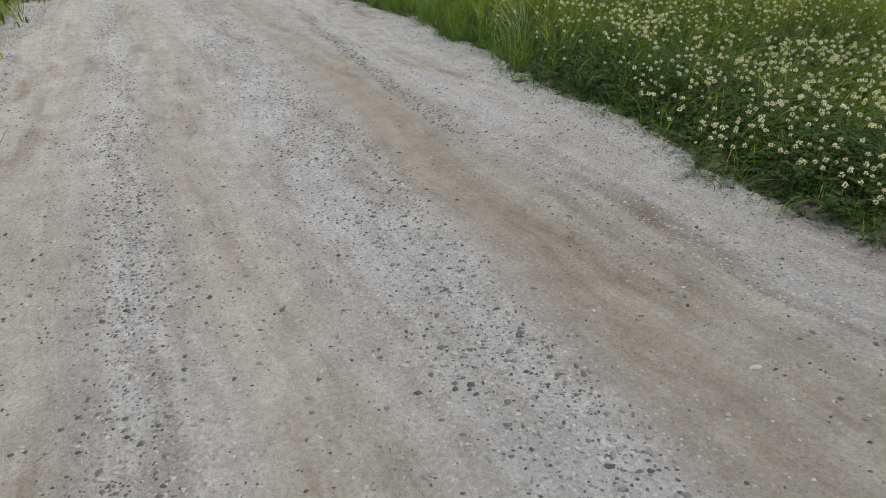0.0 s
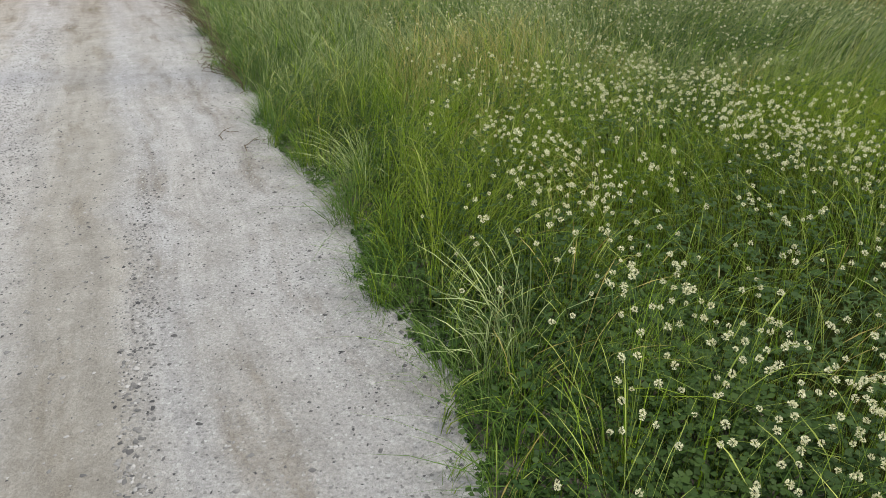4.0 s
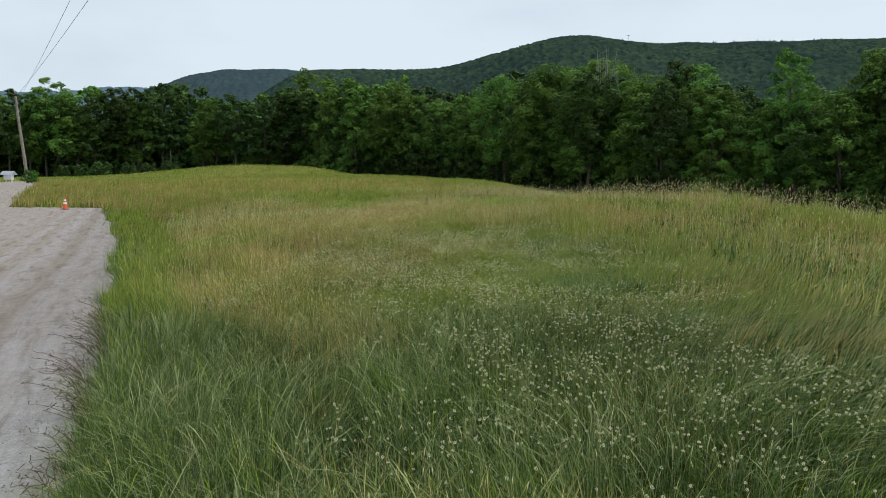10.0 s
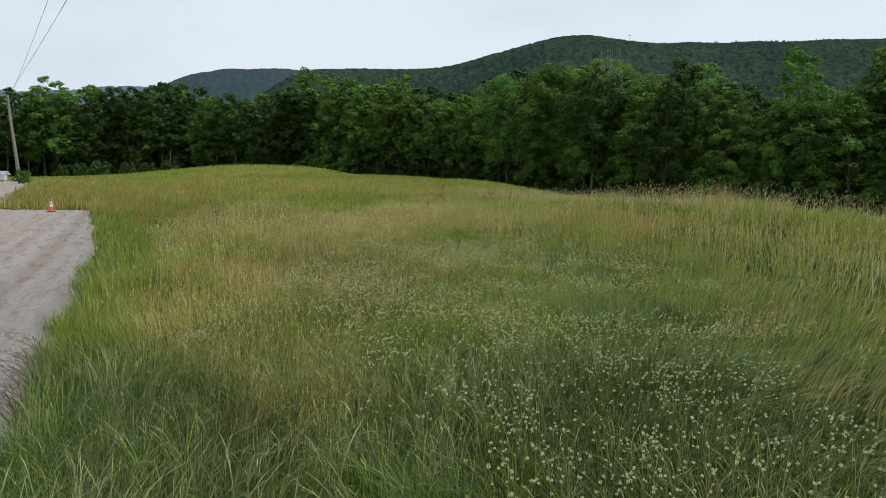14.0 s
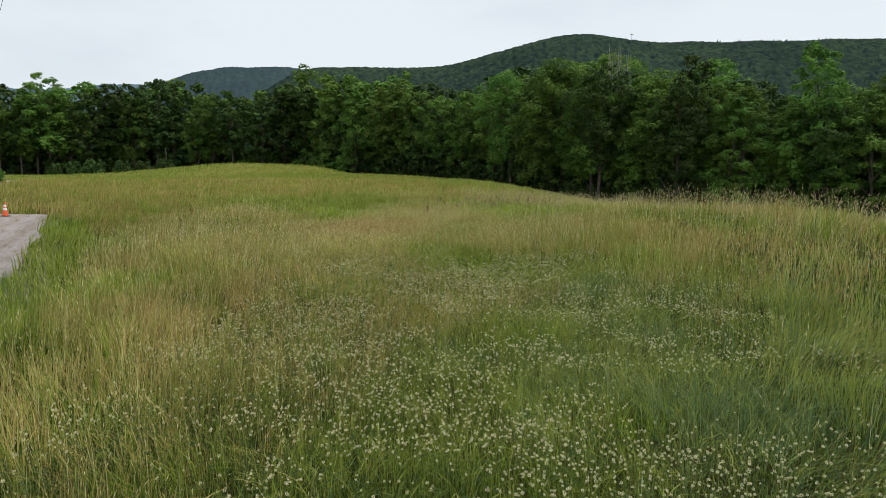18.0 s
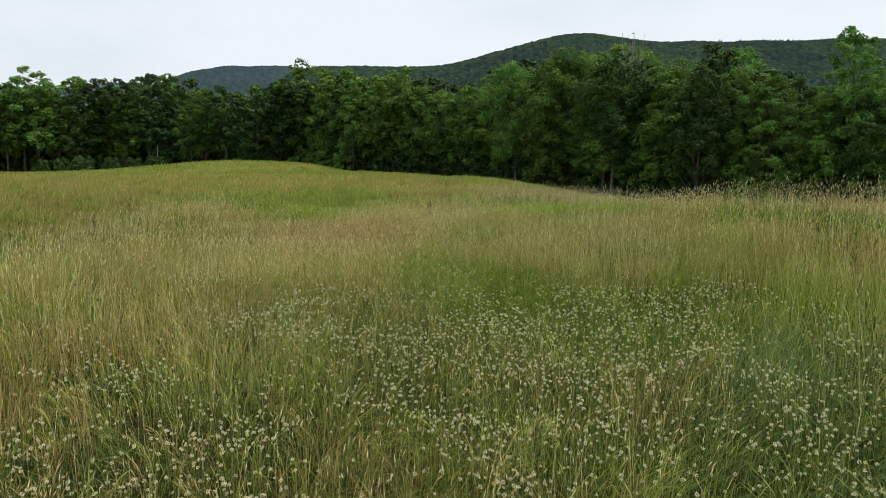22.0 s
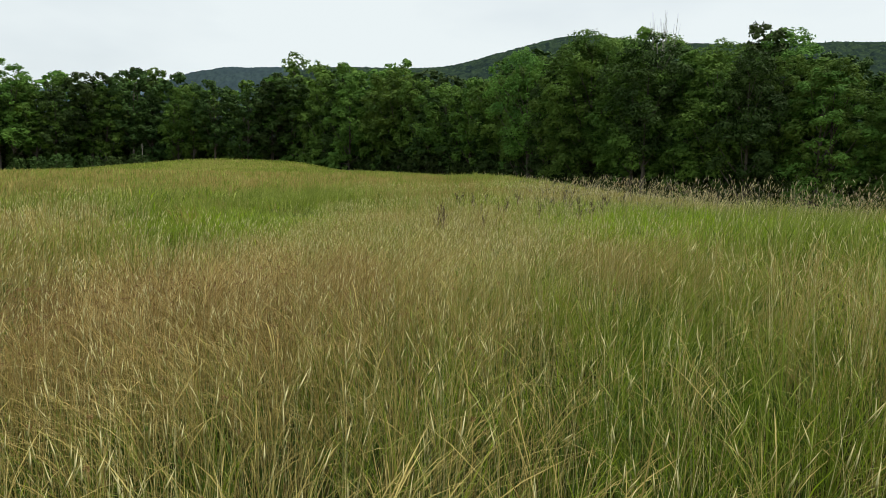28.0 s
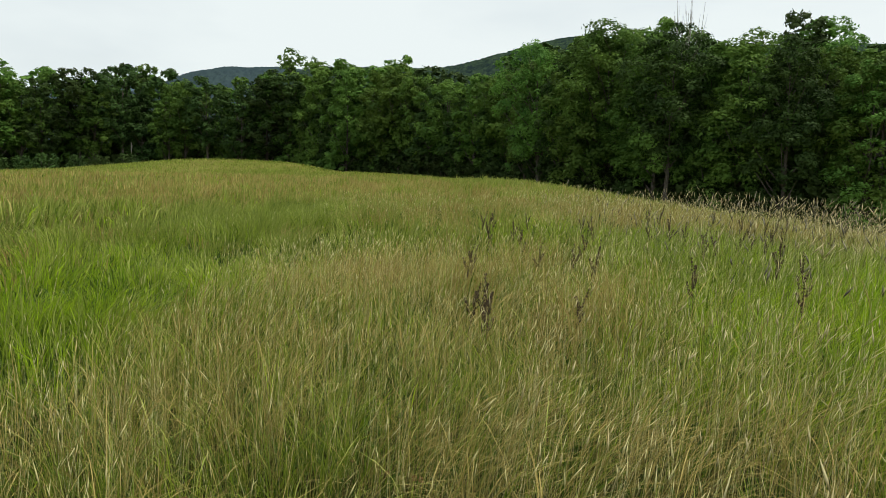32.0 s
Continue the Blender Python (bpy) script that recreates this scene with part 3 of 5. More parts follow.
def wooded_hill(name, label, rise, near, far, a0, a1, columns, rows, crown, material):
    """A wooded ridge seen from the field: rise(a) is the height of its skyline, per metre of distance, at bearing a."""
    a = np.linspace(a0, a1, columns)
    s = np.linspace(0, 1, rows)
    ga, gs = np.meshgrid(a, s)
    top = rise(ga)
    r = near + (far - near) * gs
    tilt = step01(np.clip(gs, 0, 0.94) / 0.94) ** 0.6
    back = step01((gs - 0.94) / 0.06)
    x, y = r * ga, r
    z = top * r * tilt - 60 * back
    z = z + 0.03 * far * (wobble(x, y, 190.0) - 0.5) * tilt * (1 - gs) + 0.003 * far * (wobble(x, y, 70.0) - 0.5)
    z = z + crown * 1.15 * crowns(x, y * 0.6, crown) * (1 - 0.45 * step01((gs - 0.8) / 0.14)) + crown * 0.25 * (wobble(x, y, crown * 0.3) - 0.5) - crown * 0.4
    n, m = ga.shape
    idx = np.arange(n * m).reshape(n, m)
    quads = np.stack([idx[:-1, :-1], idx[:-1, 1:], idx[1:, 1:], idx[1:, :-1]], -1).reshape(-1, 4)
    ob = new(name, mesh_from(name, np.stack([x, y, z], -1).reshape(-1, 3), [quads], material))
    return tagged(ob, label, "hill", kind="structure")


def main_rise(a):
    return 0.1735 + 0.0385 * step01((a + 0.06) / 0.2) + 0.011 * np.exp(-((a - 0.17) / 0.06) ** 2) + 0.012 * step01((a - 0.25) / 0.5) - 0.17 * step01((-0.19 - a) / 0.3)


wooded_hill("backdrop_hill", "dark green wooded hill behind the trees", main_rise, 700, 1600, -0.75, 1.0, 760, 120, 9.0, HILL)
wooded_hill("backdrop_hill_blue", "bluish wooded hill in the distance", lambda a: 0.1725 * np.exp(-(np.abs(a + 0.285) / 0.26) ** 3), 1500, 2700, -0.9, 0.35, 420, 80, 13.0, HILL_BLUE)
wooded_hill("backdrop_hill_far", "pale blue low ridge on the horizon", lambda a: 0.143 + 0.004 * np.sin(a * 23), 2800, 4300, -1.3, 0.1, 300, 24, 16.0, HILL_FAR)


def ridge_trees():
    """Small pointed conifers that stand up along the hill's skyline, and a mast."""
    rng = np.random.default_rng(9)
    verts, faces = [], []
    for k in range(80):
        a = rng.uniform(0.36, 0.47) if k < 30 else rng.uniform(0.0, 1.0)
        r = 1505 + rng.uniform(-25, 5)
        z = float(main_rise(np.float64(a))) * r - 6
        h, w = rng.uniform(6, 12), rng.uniform(2.6, 4.2)
        i = len(verts)
        verts += [(r * a + w * math.cos(j * 1.257), r + w * math.sin(j * 1.257), z) for j in range(5)] + [(r * a, r, z + h)]
        faces += [(i + j, i + (j + 1) % 5, i + 5) for j in range(5)]
    tagged(new("ridge_conifers", mesh_from("ridge_conifers", verts, [np.array(faces)], HILL)), "tiny dark conifers along the hill's skyline", "trees", kind="stuff")
    root = thing("mast", "thin distant mast standing on the wooded hill", "mast", at=(1500 * 0.241, 1500, float(main_rise(np.float64(0.241))) * 1500 - 5))
    bm = bmesh.new()
    tube(bm, [(0, 0, 0), (0, 0, 20)], [0.45, 0.3], 6)
    part("pole", bm, DEAD_WOOD, root)
    bm = bmesh.new()
    box(bm, (-3, -0.4, 18.2), (3, 0.4, 19.2))
    part("crossbar", bm, DEAD_WOOD, root)


ridge_trees()


# ---- trees ----
def leaf_cloud(rng, centres, radii, count, size):
    """Many small bent leaves on lumps, thick on the outside and open within."""
    k = rng.integers(0, len(centres), count)
    d = rng.normal(size=(count, 3))
    d /= np.linalg.norm(d, axis=1)[:, None]
    rad = radii[k] * (0.62 + 0.42 * rng.random(count) ** 0.8) * (1 + 0.13 * rng.normal(size=count))
    p = centres[k] + d * rad[:, None] * np.array([1, 1, 0.78])
    nrm = d * 0.9 + rng.normal(size=(count, 3)) * 0.34 + np.array([0, 0, 0.4])
    nrm /= np.linalg.norm(nrm, axis=1)[:, None]
    u = np.cross(nrm, rng.normal(size=(count, 3)))
    u /= np.linalg.norm(u, axis=1)[:, None] + 1e-6
    v = np.cross(nrm, u)
    sz = (size * (0.6 + 0.8 * rng.random(count)))[:, None]
    a, b, c, e = p - u * sz * 0.6, p + v * sz * 0.36 - nrm * sz * 0.12, p + u * sz * 0.75, p - v * sz * 0.36 - nrm * sz * 0.12
    verts = np.stack([a, b, c, e], 1).reshape(-1, 3)
    quads = np.arange(count * 4).reshape(-1, 4)
    return verts, quads


def sprays(rng, centres, radii, ways, count, size):
    """Leaves on clumps, thick on each clump's outer and upper side and thin beneath, so that dark gaps stay between the clumps."""
    share = radii ** 2 / (radii ** 2).sum()
    k = rng.choice(len(centres), count, p=share)
    d = rng.normal(size=(count, 3)) + ways[k] * 0.75 + np.array([0, 0, 0.45])
    d /= np.linalg.norm(d, axis=1)[:, None]
    lump = 1 + 0.22 * np.sin(d[:, 0] * 5 + k) * np.sin(d[:, 1] * 5 + 2 * k)
    far = (0.62 + 0.42 * rng.random(count) ** 0.6) * lump * (1 + 0.09 * rng.normal(size=count))
    p = centres[k] + d * (far * radii[k])[:, None] * np.array([1, 1, 0.8])
    nrm = d * 0.8 + rng.normal(size=(count, 3)) * 0.33 + np.array([0, 0, 0.5])
    nrm /= np.linalg.norm(nrm, axis=1)[:, None]
    u = np.cross(nrm, rng.normal(size=(count, 3)))
    u /= np.linalg.norm(u, axis=1)[:, None] + 1e-6
    v = np.cross(nrm, u)
    sz = (size * (0.55 + 0.9 * rng.random(count)))[:, None]
    a, b, c, e = p - u * sz * 0.6, p + v * sz * 0.38 - nrm * sz * 0.12, p + u * sz * 0.75, p - v * sz * 0.38 - nrm * sz * 0.12
    return np.stack([a, b, c, e], 1).reshape(-1, 3), np.arange(count * 4).reshape(-1, 4)


def make_tree(seed, tall, spread, bare, boughs, leaves, size, material, top_heavy=0.42):
    """One broadleaf tree, tall metres high: a tapered trunk, boughs that reach out and up, each ending in a round mass of leafy clumps."""
    rng = np.random.default_rng(seed)
    bm = bmesh.new()
    lean = rng.normal(size=2) * 0.03
    spine = [(lean[0] * h * tall + 0.15 * math.sin(h * 5 + seed), lean[1] * h * tall, h * tall - 0.4) for h in np.linspace(0, 0.82, 7)]
    tube(bm, spine, [0.014 * tall * (1 - 0.85 * h) for h in np.linspace(0, 1, 7)], 8)
    centres, radii, ways = [], [], []
    for m in range(boughs):
        u = (m + rng.random()) / boughs
        wide = spread * math.sqrt(max(0.05, 1 - ((u - top_heavy) / (1.02 - top_heavy)) ** 2))
        a = m * 2.4 + rng.random() * 0.9
        r0 = wide * (0.25 + 0.6 * rng.random() ** 0.7)
        big = spread * rng.uniform(0.24, 0.42) * (1.08 - 0.35 * u)
        h = tall * (bare + (0.97 - bare) * u) - big * 0.45
        c = np.array([math.cos(a) * r0 + lean[0] * h, math.sin(a) * r0 + lean[1] * h, h])
        if m % 2 == 0:
            low = max(0.12 * tall, h - r0 * 1.1 - 1.0)
            k = low / tall
            tube(bm, [(lean[0] * low, lean[1] * low, low), (c[0] * 0.55 + lean[0] * low * 0.4, c[1] * 0.55, low + (h - low) * 0.5), tuple(c)], [0.0062 * tall * (1.1 - k), 0.004 * tall * (1.1 - k), 0.03], 6)
        outward = np.array([math.cos(a) * r0, math.sin(a) * r0, 0.3 * wide]) / (wide + 0.1)
        for j in range(int(rng.integers(6, 10))):
            d = rng.normal(size=3) * np.array([1, 1, 0.8]) + outward * 0.9 + np.array([0, 0, 0.35])
            d /= np.linalg.norm(d)
            centres.append(c + d * big * rng.uniform(0.55, 1.0) * np.array([1, 1, 0.8]))
            radii.append(big * rng.uniform(0.36, 0.6))
            ways.append(d)
    root = thing("tree", "", "tree", "trees at the edge of the wood")
    part("trunk", bm, BARK, root)
    v, q = sprays(rng, np.array(centres), np.array(radii), np.array(ways), leaves, size)
    crown = new("crown", mesh_from("crown", v, [q], material))
    crown.parent = root
    return root


def make_shrub(seed, tall, spread, lumps, leaves, size, material):
    """A bush leafed to the ground, on several bent stems."""
    rng = np.random.default_rng(seed)
    bm = bmesh.new()
    centres, radii = [], []
    for k in range(lumps):
        a, f = k * 2.4 + rng.random(), (k + rng.random()) / lumps
        r = spread * rng.random() ** 0.6 * (1 - 0.5 * f)
        c = (math.cos(a) * r, math.sin(a) * r, tall * (0.12 + 0.8 * f))
        centres.append(c)
        radii.append(spread * (0.25 + 0.2 * rng.random()) * (1.1 - 0.5 * f))
        if k % 3 == 0:
            tube(bm, [(c[0] * 0.1, c[1] * 0.1, -0.2), (c[0] * 0.4, c[1] * 0.4, c[2] * 0.5), c], [0.04, 0.03, 0.01], 5)
    root = thing("shrub", "", "shrub", "shrubs along the wood")
    part("stems", bm, BARK, root)
    v, q = leaf_cloud(rng, np.array(centres), np.array(radii), leaves, size)
    crown = new("foliage", mesh_from("foliage", v, [q], material))
    crown.parent = root
    return root


def plant(model, x, y, scale, turn, label):
    z = float(ground_z(np.float64(x), np.float64(y)))
    m = pose(x, y, z, 0, 0, turn)
    ob = copy_thing(model, m)
    girth = scale * pick.uniform(0.88, 1.2)
    ob.scale = (girth, girth, scale)
    ob["label"] = label
    return ob


def wood_edge(s):
    """The line of the wood's edge round the field; s runs from 0, by the lane, to 1, beside the field."""
    f = s * (len(EDGE) - 1)
    k = min(int(f), len(EDGE) - 2)
    a, b = EDGE[k], EDGE[k + 1]
    return [p + (q - p) * (f - k) for p, q in zip(a, b)]


# the wood's edge round the field, and how high its canopy stands over the eye, per metre of distance, from left to right
EDGE = [(-166, 197), (-131, 214), (-94, 228), (-49, 222), (-17, 190), (4, 152), (13, 128), (21, 113), (32, 103), (46, 95), (62, 84)]
CANOPY = [(-0.9, 0.145), (-0.66, 0.144), (-0.57, 0.154), (-0.47, 0.150), (-0.40, 0.152), (-0.34, 0.148), (-0.30, 0.140), (-0.24, 0.150), (-0.17, 0.152), (-0.11, 0.155), (-0.06, 0.156),
          (-0.01, 0.142), (0.03, 0.146), (0.06, 0.170), (0.10, 0.183), (0.18, 0.188), (0.25, 0.178), (0.33, 0.187), (0.40, 0.176), (0.46, 0.160), (0.53, 0.158), (0.60, 0.20), (0.66, 0.225), (0.8, 0.23)]


def canopy(x, y):
    """Height of a tree at x, y whose top stands in the canopy's line."""
    d = y - 4.0
    return float(np.interp(x / d, [p[0] for p in CANOPY], [p[1] for p in CANOPY])) * d + 1.04 - float(ground_z(np.float64(x), np.float64(y)))


pick = random.Random(5)
LABELS = ["tall broadleaf tree with a dense green crown", "slender young tree in fresh green leaf", "wide broadleaf tree with layered green boughs",
          "bushy tree leafed almost to the ground", "dark green tree with a bare lower trunk", "narrow dark green tree in the shade of its neighbours"]
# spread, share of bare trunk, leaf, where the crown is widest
SHAPES = [(5.4, 0.24, LEAF, 0.5), (4.2, 0.24, LEAF, 0.45), (6.2, 0.3, LEAF, 0.55), (5.2, 0.1, LEAF, 0.4), (5.4, 0.34, LEAF_DARK_SHADED, 0.55), (4.6, 0.2, LEAF_DARK_SHADED, 0.45)]
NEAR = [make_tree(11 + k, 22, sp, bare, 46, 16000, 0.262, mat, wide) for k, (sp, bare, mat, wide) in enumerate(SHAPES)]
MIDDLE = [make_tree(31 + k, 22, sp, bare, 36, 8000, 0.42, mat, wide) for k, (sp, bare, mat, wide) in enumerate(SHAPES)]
BACK = [make_tree(61 + k, 22, 5.0, 0.12, 26, 2400, 0.7, LEAF_DARK_SHADED if k else LEAF) for k in range(2)]
SHRUBS = [make_shrub(81 + k, 3.4, 2.3, 26, 650, 0.33, SHADED_SHRUB_LEAF) for k in range(3)]
BUSH = make_shrub(95, 3.4, 2.2, 18, 700, 0.4, LEAF)
PALE_SHRUB = make_shrub(91, 3.4, 2.2, 22, 800, 0.36, LEAF_DARK_SHADED)
for k in range(34):
    x, y = wood_edge((k + 0.5) / 34 * 0.53)
    x, y = x + pick.uniform(-2, 2), y + pick.uniform(-2, 3)
    m = pick.randrange(6) if k > 19 else pick.choice((0, 4, 4, 5, 5, 2))
    plant(MIDDLE[m], x, y, canopy(x, y) / 22 * pick.uniform(0.72, 1.04), pick.uniform(0, 360), LABELS[m])
for k in range(25):
    x, y = wood_edge(0.53 + (k + 0.5) / 25 * 0.47)
    x, y = x + pick.uniform(-1.5, 1.5), y + pick.uniform(-1.5, 3)
    m = pick.randrange(6)
    plant(NEAR[m], x, y, canopy(x, y) / 22 * pick.uniform(0.74, 0.98), pick.uniform(0, 360), LABELS[m])
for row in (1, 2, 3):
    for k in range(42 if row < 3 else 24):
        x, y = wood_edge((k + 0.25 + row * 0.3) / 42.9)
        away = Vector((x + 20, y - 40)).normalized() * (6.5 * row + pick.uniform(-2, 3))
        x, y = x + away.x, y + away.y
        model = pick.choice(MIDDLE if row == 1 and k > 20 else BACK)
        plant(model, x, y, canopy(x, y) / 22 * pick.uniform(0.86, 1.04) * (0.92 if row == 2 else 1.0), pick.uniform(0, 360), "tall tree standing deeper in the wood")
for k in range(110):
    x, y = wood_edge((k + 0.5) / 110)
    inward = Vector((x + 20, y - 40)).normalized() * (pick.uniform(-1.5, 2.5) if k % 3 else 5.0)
    plant(SHRUBS[k % 3], x + inward.x, y + inward.y, pick.uniform(0.8, 1.7), pick.uniform(0, 360), "dense shrub in shade-darkened green at the foot of the trees")
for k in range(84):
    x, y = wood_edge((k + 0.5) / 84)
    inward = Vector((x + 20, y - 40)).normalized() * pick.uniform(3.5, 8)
    plant(SHRUBS[k % 3], x + inward.x, y + inward.y, pick.uniform(1.3, 2.1), pick.uniform(0, 360), "undergrowth bush coloured dark for the wood's deep shade")
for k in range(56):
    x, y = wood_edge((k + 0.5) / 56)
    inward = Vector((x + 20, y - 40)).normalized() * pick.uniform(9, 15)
    plant(SHRUBS[1 + k % 2], x + inward.x, y + inward.y, pick.uniform(1.8, 2.6), pick.uniform(0, 360), "undergrowth bush coloured dark for the wood's deep shade")
# single trees that stand out
for model, x, y, rise, turn, label in ((NEAR[1], 43.8, 95, 0.212, 70, "slender tall tree rising over the wood"), (NEAR[3], 53.5, 92, 0.214, 200, LABELS[3]), (NEAR[0], 58.5, 91, 0.228, 20, LABELS[0]),
                                       (MIDDLE[2], -46.5, 231, 0.174, 40, "tallest spreading tree rising over the wood"), (MIDDLE[1], -95, 240, 0.158, 10, "slender tall tree rising over the wood"),
                                       (MIDDLE[1], -30.5, 212, 0.165, 90, "slender tall tree rising over the wood"), (MIDDLE[0], -17.5, 208, 0.167, 150, LABELS[0]), (MIDDLE[0], -123, 217, 0.160, 60, LABELS[0]),
                                       (NEAR[2], 27.5, 134, 0.195, 110, "tall tree standing deeper in the wood"), (NEAR[0], 36.5, 111, 0.190, 300, "tall tree standing deeper in the wood")):
    plant(model, x, y, (rise * (y - 4) + 1.04 - float(ground_z(np.float64(x), np.float64(y)))) / 22, turn, label)
for k in range(6):
    x = -117 + 6.2 * k + pick.uniform(-2, 2)
    plant(PALE_SHRUB, x, 211 - 0.1 * (x + 117) + pick.uniform(-1.5, 1.5), pick.uniform(0.8, 1.55), pick.uniform(0, 360), "paler green bush in front of the dark wood")
plant(BUSH, -42.2, 72.4, 0.4, 0, "leafy green bush at the foot of the utility pole")


def dead_tree(x, y, tall):
    """A bare, silvery tree of upright forked branches."""
    rng = np.random.default_rng(3)
    root = thing("dead_tree", "bare dead tree with pale upright branches above the wood", "tree", at=(x, y, float(ground_z(x, y)) - 0.2))
    bm = bmesh.new()
    tube(bm, [(0, 0, 0), (0.2, 0, tall * 0.4), (0, 0.1, tall * 0.72)], [0.3, 0.22, 0.14], 8)
    part("trunk", bm, DEAD_WOOD, root)
    for k in range(9):
        a = k * 2.4
        r = 0.5 + 1.6 * rng.random()
        h0, h1 = tall * rng.uniform(0.5, 0.7), tall * rng.uniform(0.82, 1.0)
        bm = bmesh.new()
        m = (math.cos(a) * r * 0.8, math.sin(a) * r * 0.8, (h0 + h1) / 2)
        e = (math.cos(a) * r, math.sin(a) * r, h1)
        tube(bm, [(0.1, 0, h0), m, e], [0.08, 0.045, 0.012], 6)
        tube(bm, [m, (m[0] * 1.5, m[1] * 1.5 + 0.2, h1 - 1.2)], [0.03, 0.008], 5)
        tube(bm, [m, (m[0] * 0.5 - 0.3, m[1] * 0.5 + 0.3, h1 - 0.6)], [0.03, 0.008], 5)
        part("branch", bm, DEAD_WOOD, root)


dead_tree(24, 118, 26.5)
for ob in NEAR + MIDDLE + BACK + SHRUBS + [PALE_SHRUB, BUSH]:
    for o in (*ob.children_recursive, ob):
        bpy.data.objects.remove(o)


# ---- the meadow ----
def tan_patch(x, y):
    """Where the meadow has ripened to straw: 0 green, 1 straw."""
    v = 0.55 * wobble(x, y * 0.7, 3.2) + 0.3 * wobble(x + 40, y, 1.3) + 0.15 * wobble(x, y + 90, 0.5)
    far = step01((y - 42) / 14)
    v = (1 - far) * v + far * (0.2 + 0.4 * wobble(x, y * 0.5, 13.0)) + 0.2 * np.exp(-((x + 3) / 2.5) ** 2 - ((y - 18) / 4) ** 2) + 0.12 * np.exp(-((x - 7) / 3.5) ** 2 - ((y - 20) / 7) ** 2) + 0.2 * step01((-6 - x) / 6) * step01((y - 36) / 10) * step01((115 - y) / 25) - 0.12 * step01((y - 130) / 20) + 0.2 * np.exp(-((x + 5) / 8) ** 2 - ((y - 78) / 8) ** 2)
    v = v - 0.5 * np.exp(-((x - 1.3) / 1.5) ** 2 - ((y - 24.8) / 1.5) ** 2) + 0.3 * np.exp(-((x - 2.0) / 2.0) ** 2 - ((y - 29) / 2.2) ** 2)
    v = v - 0.4 * np.exp(-((x - 2.8) / 2.2) ** 2 - ((y - 45.5) / 2.4) ** 2) + 0.25 * np.exp(-((x - 2) / 7) ** 2 - ((y - 62) / 9) ** 2)
    v = v - 0.5 * step01((2.4 + in_lane(x, y)) / 1.4) * step01((y - 9) / 4) * step01((44 - y) / 6)
    v = v - 0.35 * np.exp(-((x + 11) / 5) ** 2 - ((y - 54) / 7) ** 2)
    v = v + 0.22 * np.exp(-((x + 3.6) / 2.6) ** 2 - ((y - 15) / 5.5) ** 2) + 0.1 * step01((y - 20) / 18) - 0.3 * step01((14 - y) / 8) + 0.2 * np.exp(-((x - 0.2) / 0.9) ** 2 - ((y - 7.2) / 1.9) ** 2)
    v = v + 0.5 * np.exp(-((x + 3.5) / 1.7) ** 2 - ((y - 34.5) / 2.6) ** 2) + 0.2 * np.exp(-((x - 1.0) / 1.5) ** 2 - ((y - 27.5) / 2.5) ** 2)
    v = v - 0.16 * np.exp(-((x - 2.2) / 1.8) ** 2 - ((y - 19) / 5) ** 2) - 0.45 * np.exp(-((x - 3.4) / 2.8) ** 2 - ((y - 40) / 4.0) ** 2)
    v = v - 0.4 * np.exp(-((x + 6.8) / 2.6) ** 2 - ((y - 44) / 4.0) ** 2) - 0.14 * np.exp(-((x - 0.2) / 0.8) ** 2 - ((y - 32) / 1.2) ** 2)
    v = v + 0.24 * np.exp(-((x - 0.3) / 1.3) ** 2 - ((y - 20) / 2.2) ** 2) + 0.24 * step01((0.2 - x) / 2.2) * step01((y - 16) / 2) * step01((33 - y) / 4)
    return step01((v - 0.44) / 0.24) * (1 - 0.6 * clover_patch(x, y) * step01((18 - y) / 5))


def rust_patch(x, y):
    """Where the dead stalks have turned brown."""
    v = 1.4 * np.exp(-((x + 3.6) / 2.0) ** 2 - ((y - 34.8) / 2.8) ** 2) + 0.7 * np.exp(-((x + 3.4) / 1.8) ** 2 - ((y - 20.5) / 2.4) ** 2) + 0.6 * np.exp(-((x - 0.8) / 0.8) ** 2 - ((y - 37) / 1.4) ** 2)
    return np.clip(v + 0.5 * (wobble(x + 9, y + 61, 0.8) - 0.5), 0, 0.95)


def lime_patch(x, y):
    """Where fresh yellow-green grass stands."""
    v = 1.3 * np.exp(-((x - 2.6) / 2.4) ** 2 - ((y - 41.6) / 2.6) ** 2) + 0.9 * np.exp(-((x + 7.0) / 2.6) ** 2 - ((y - 45) / 4.0) ** 2) + 0.5 * np.exp(-((x - 2) / 5) ** 2 - ((y - 50) / 4) ** 2)
    return np.clip(v + 0.5 * (wobble(x + 29, y + 13, 0.9) - 0.5), 0, 0.9)


def cool_patch(x, y):
    """Where the grass is of a bluish, glossy kind."""
    v = 0.6 * wobble(x + 21, y + 31, 2.6) + 0.4 * wobble(x + 2, y + 44, 0.9)
    v = v - 0.22 * step01((13 - y) / 3) + 0.3 * np.exp(-((x - 4.2) / 2.2) ** 2 - ((y - 18) / 6) ** 2) + 0.5 * np.exp(-((x - 6.0) / 3.4) ** 2 - ((y - 18.5) / 5.5) ** 2) + 0.6 * np.exp(-((x - 2.9) / 1.1) ** 2 - ((y - 21.2) / 1.9) ** 2) - 0.6 * step01((y - 23) / 6) - 0.1 * step01((-1 - x) / 2)
    return step01((v - 0.45) / 0.3)


def tall_patch(x, y):
    """How high the growth stands, in metres."""
    h = 0.42 + 0.24 * wobble(x + 7, y + 3, 2.4) + 0.1 * step01((y - 12) / 18)
    h = h - 0.17 * clover_patch(x, y)
    rim = step01(-in_lane(x, y) / 0.6)
    h = h * (1 - 0.28 * step01((y - 52) / 10))
    low = 0.55 + 0.22 * step01((y - 4) / 3)
    return h * (low + (1 - low) * rim)


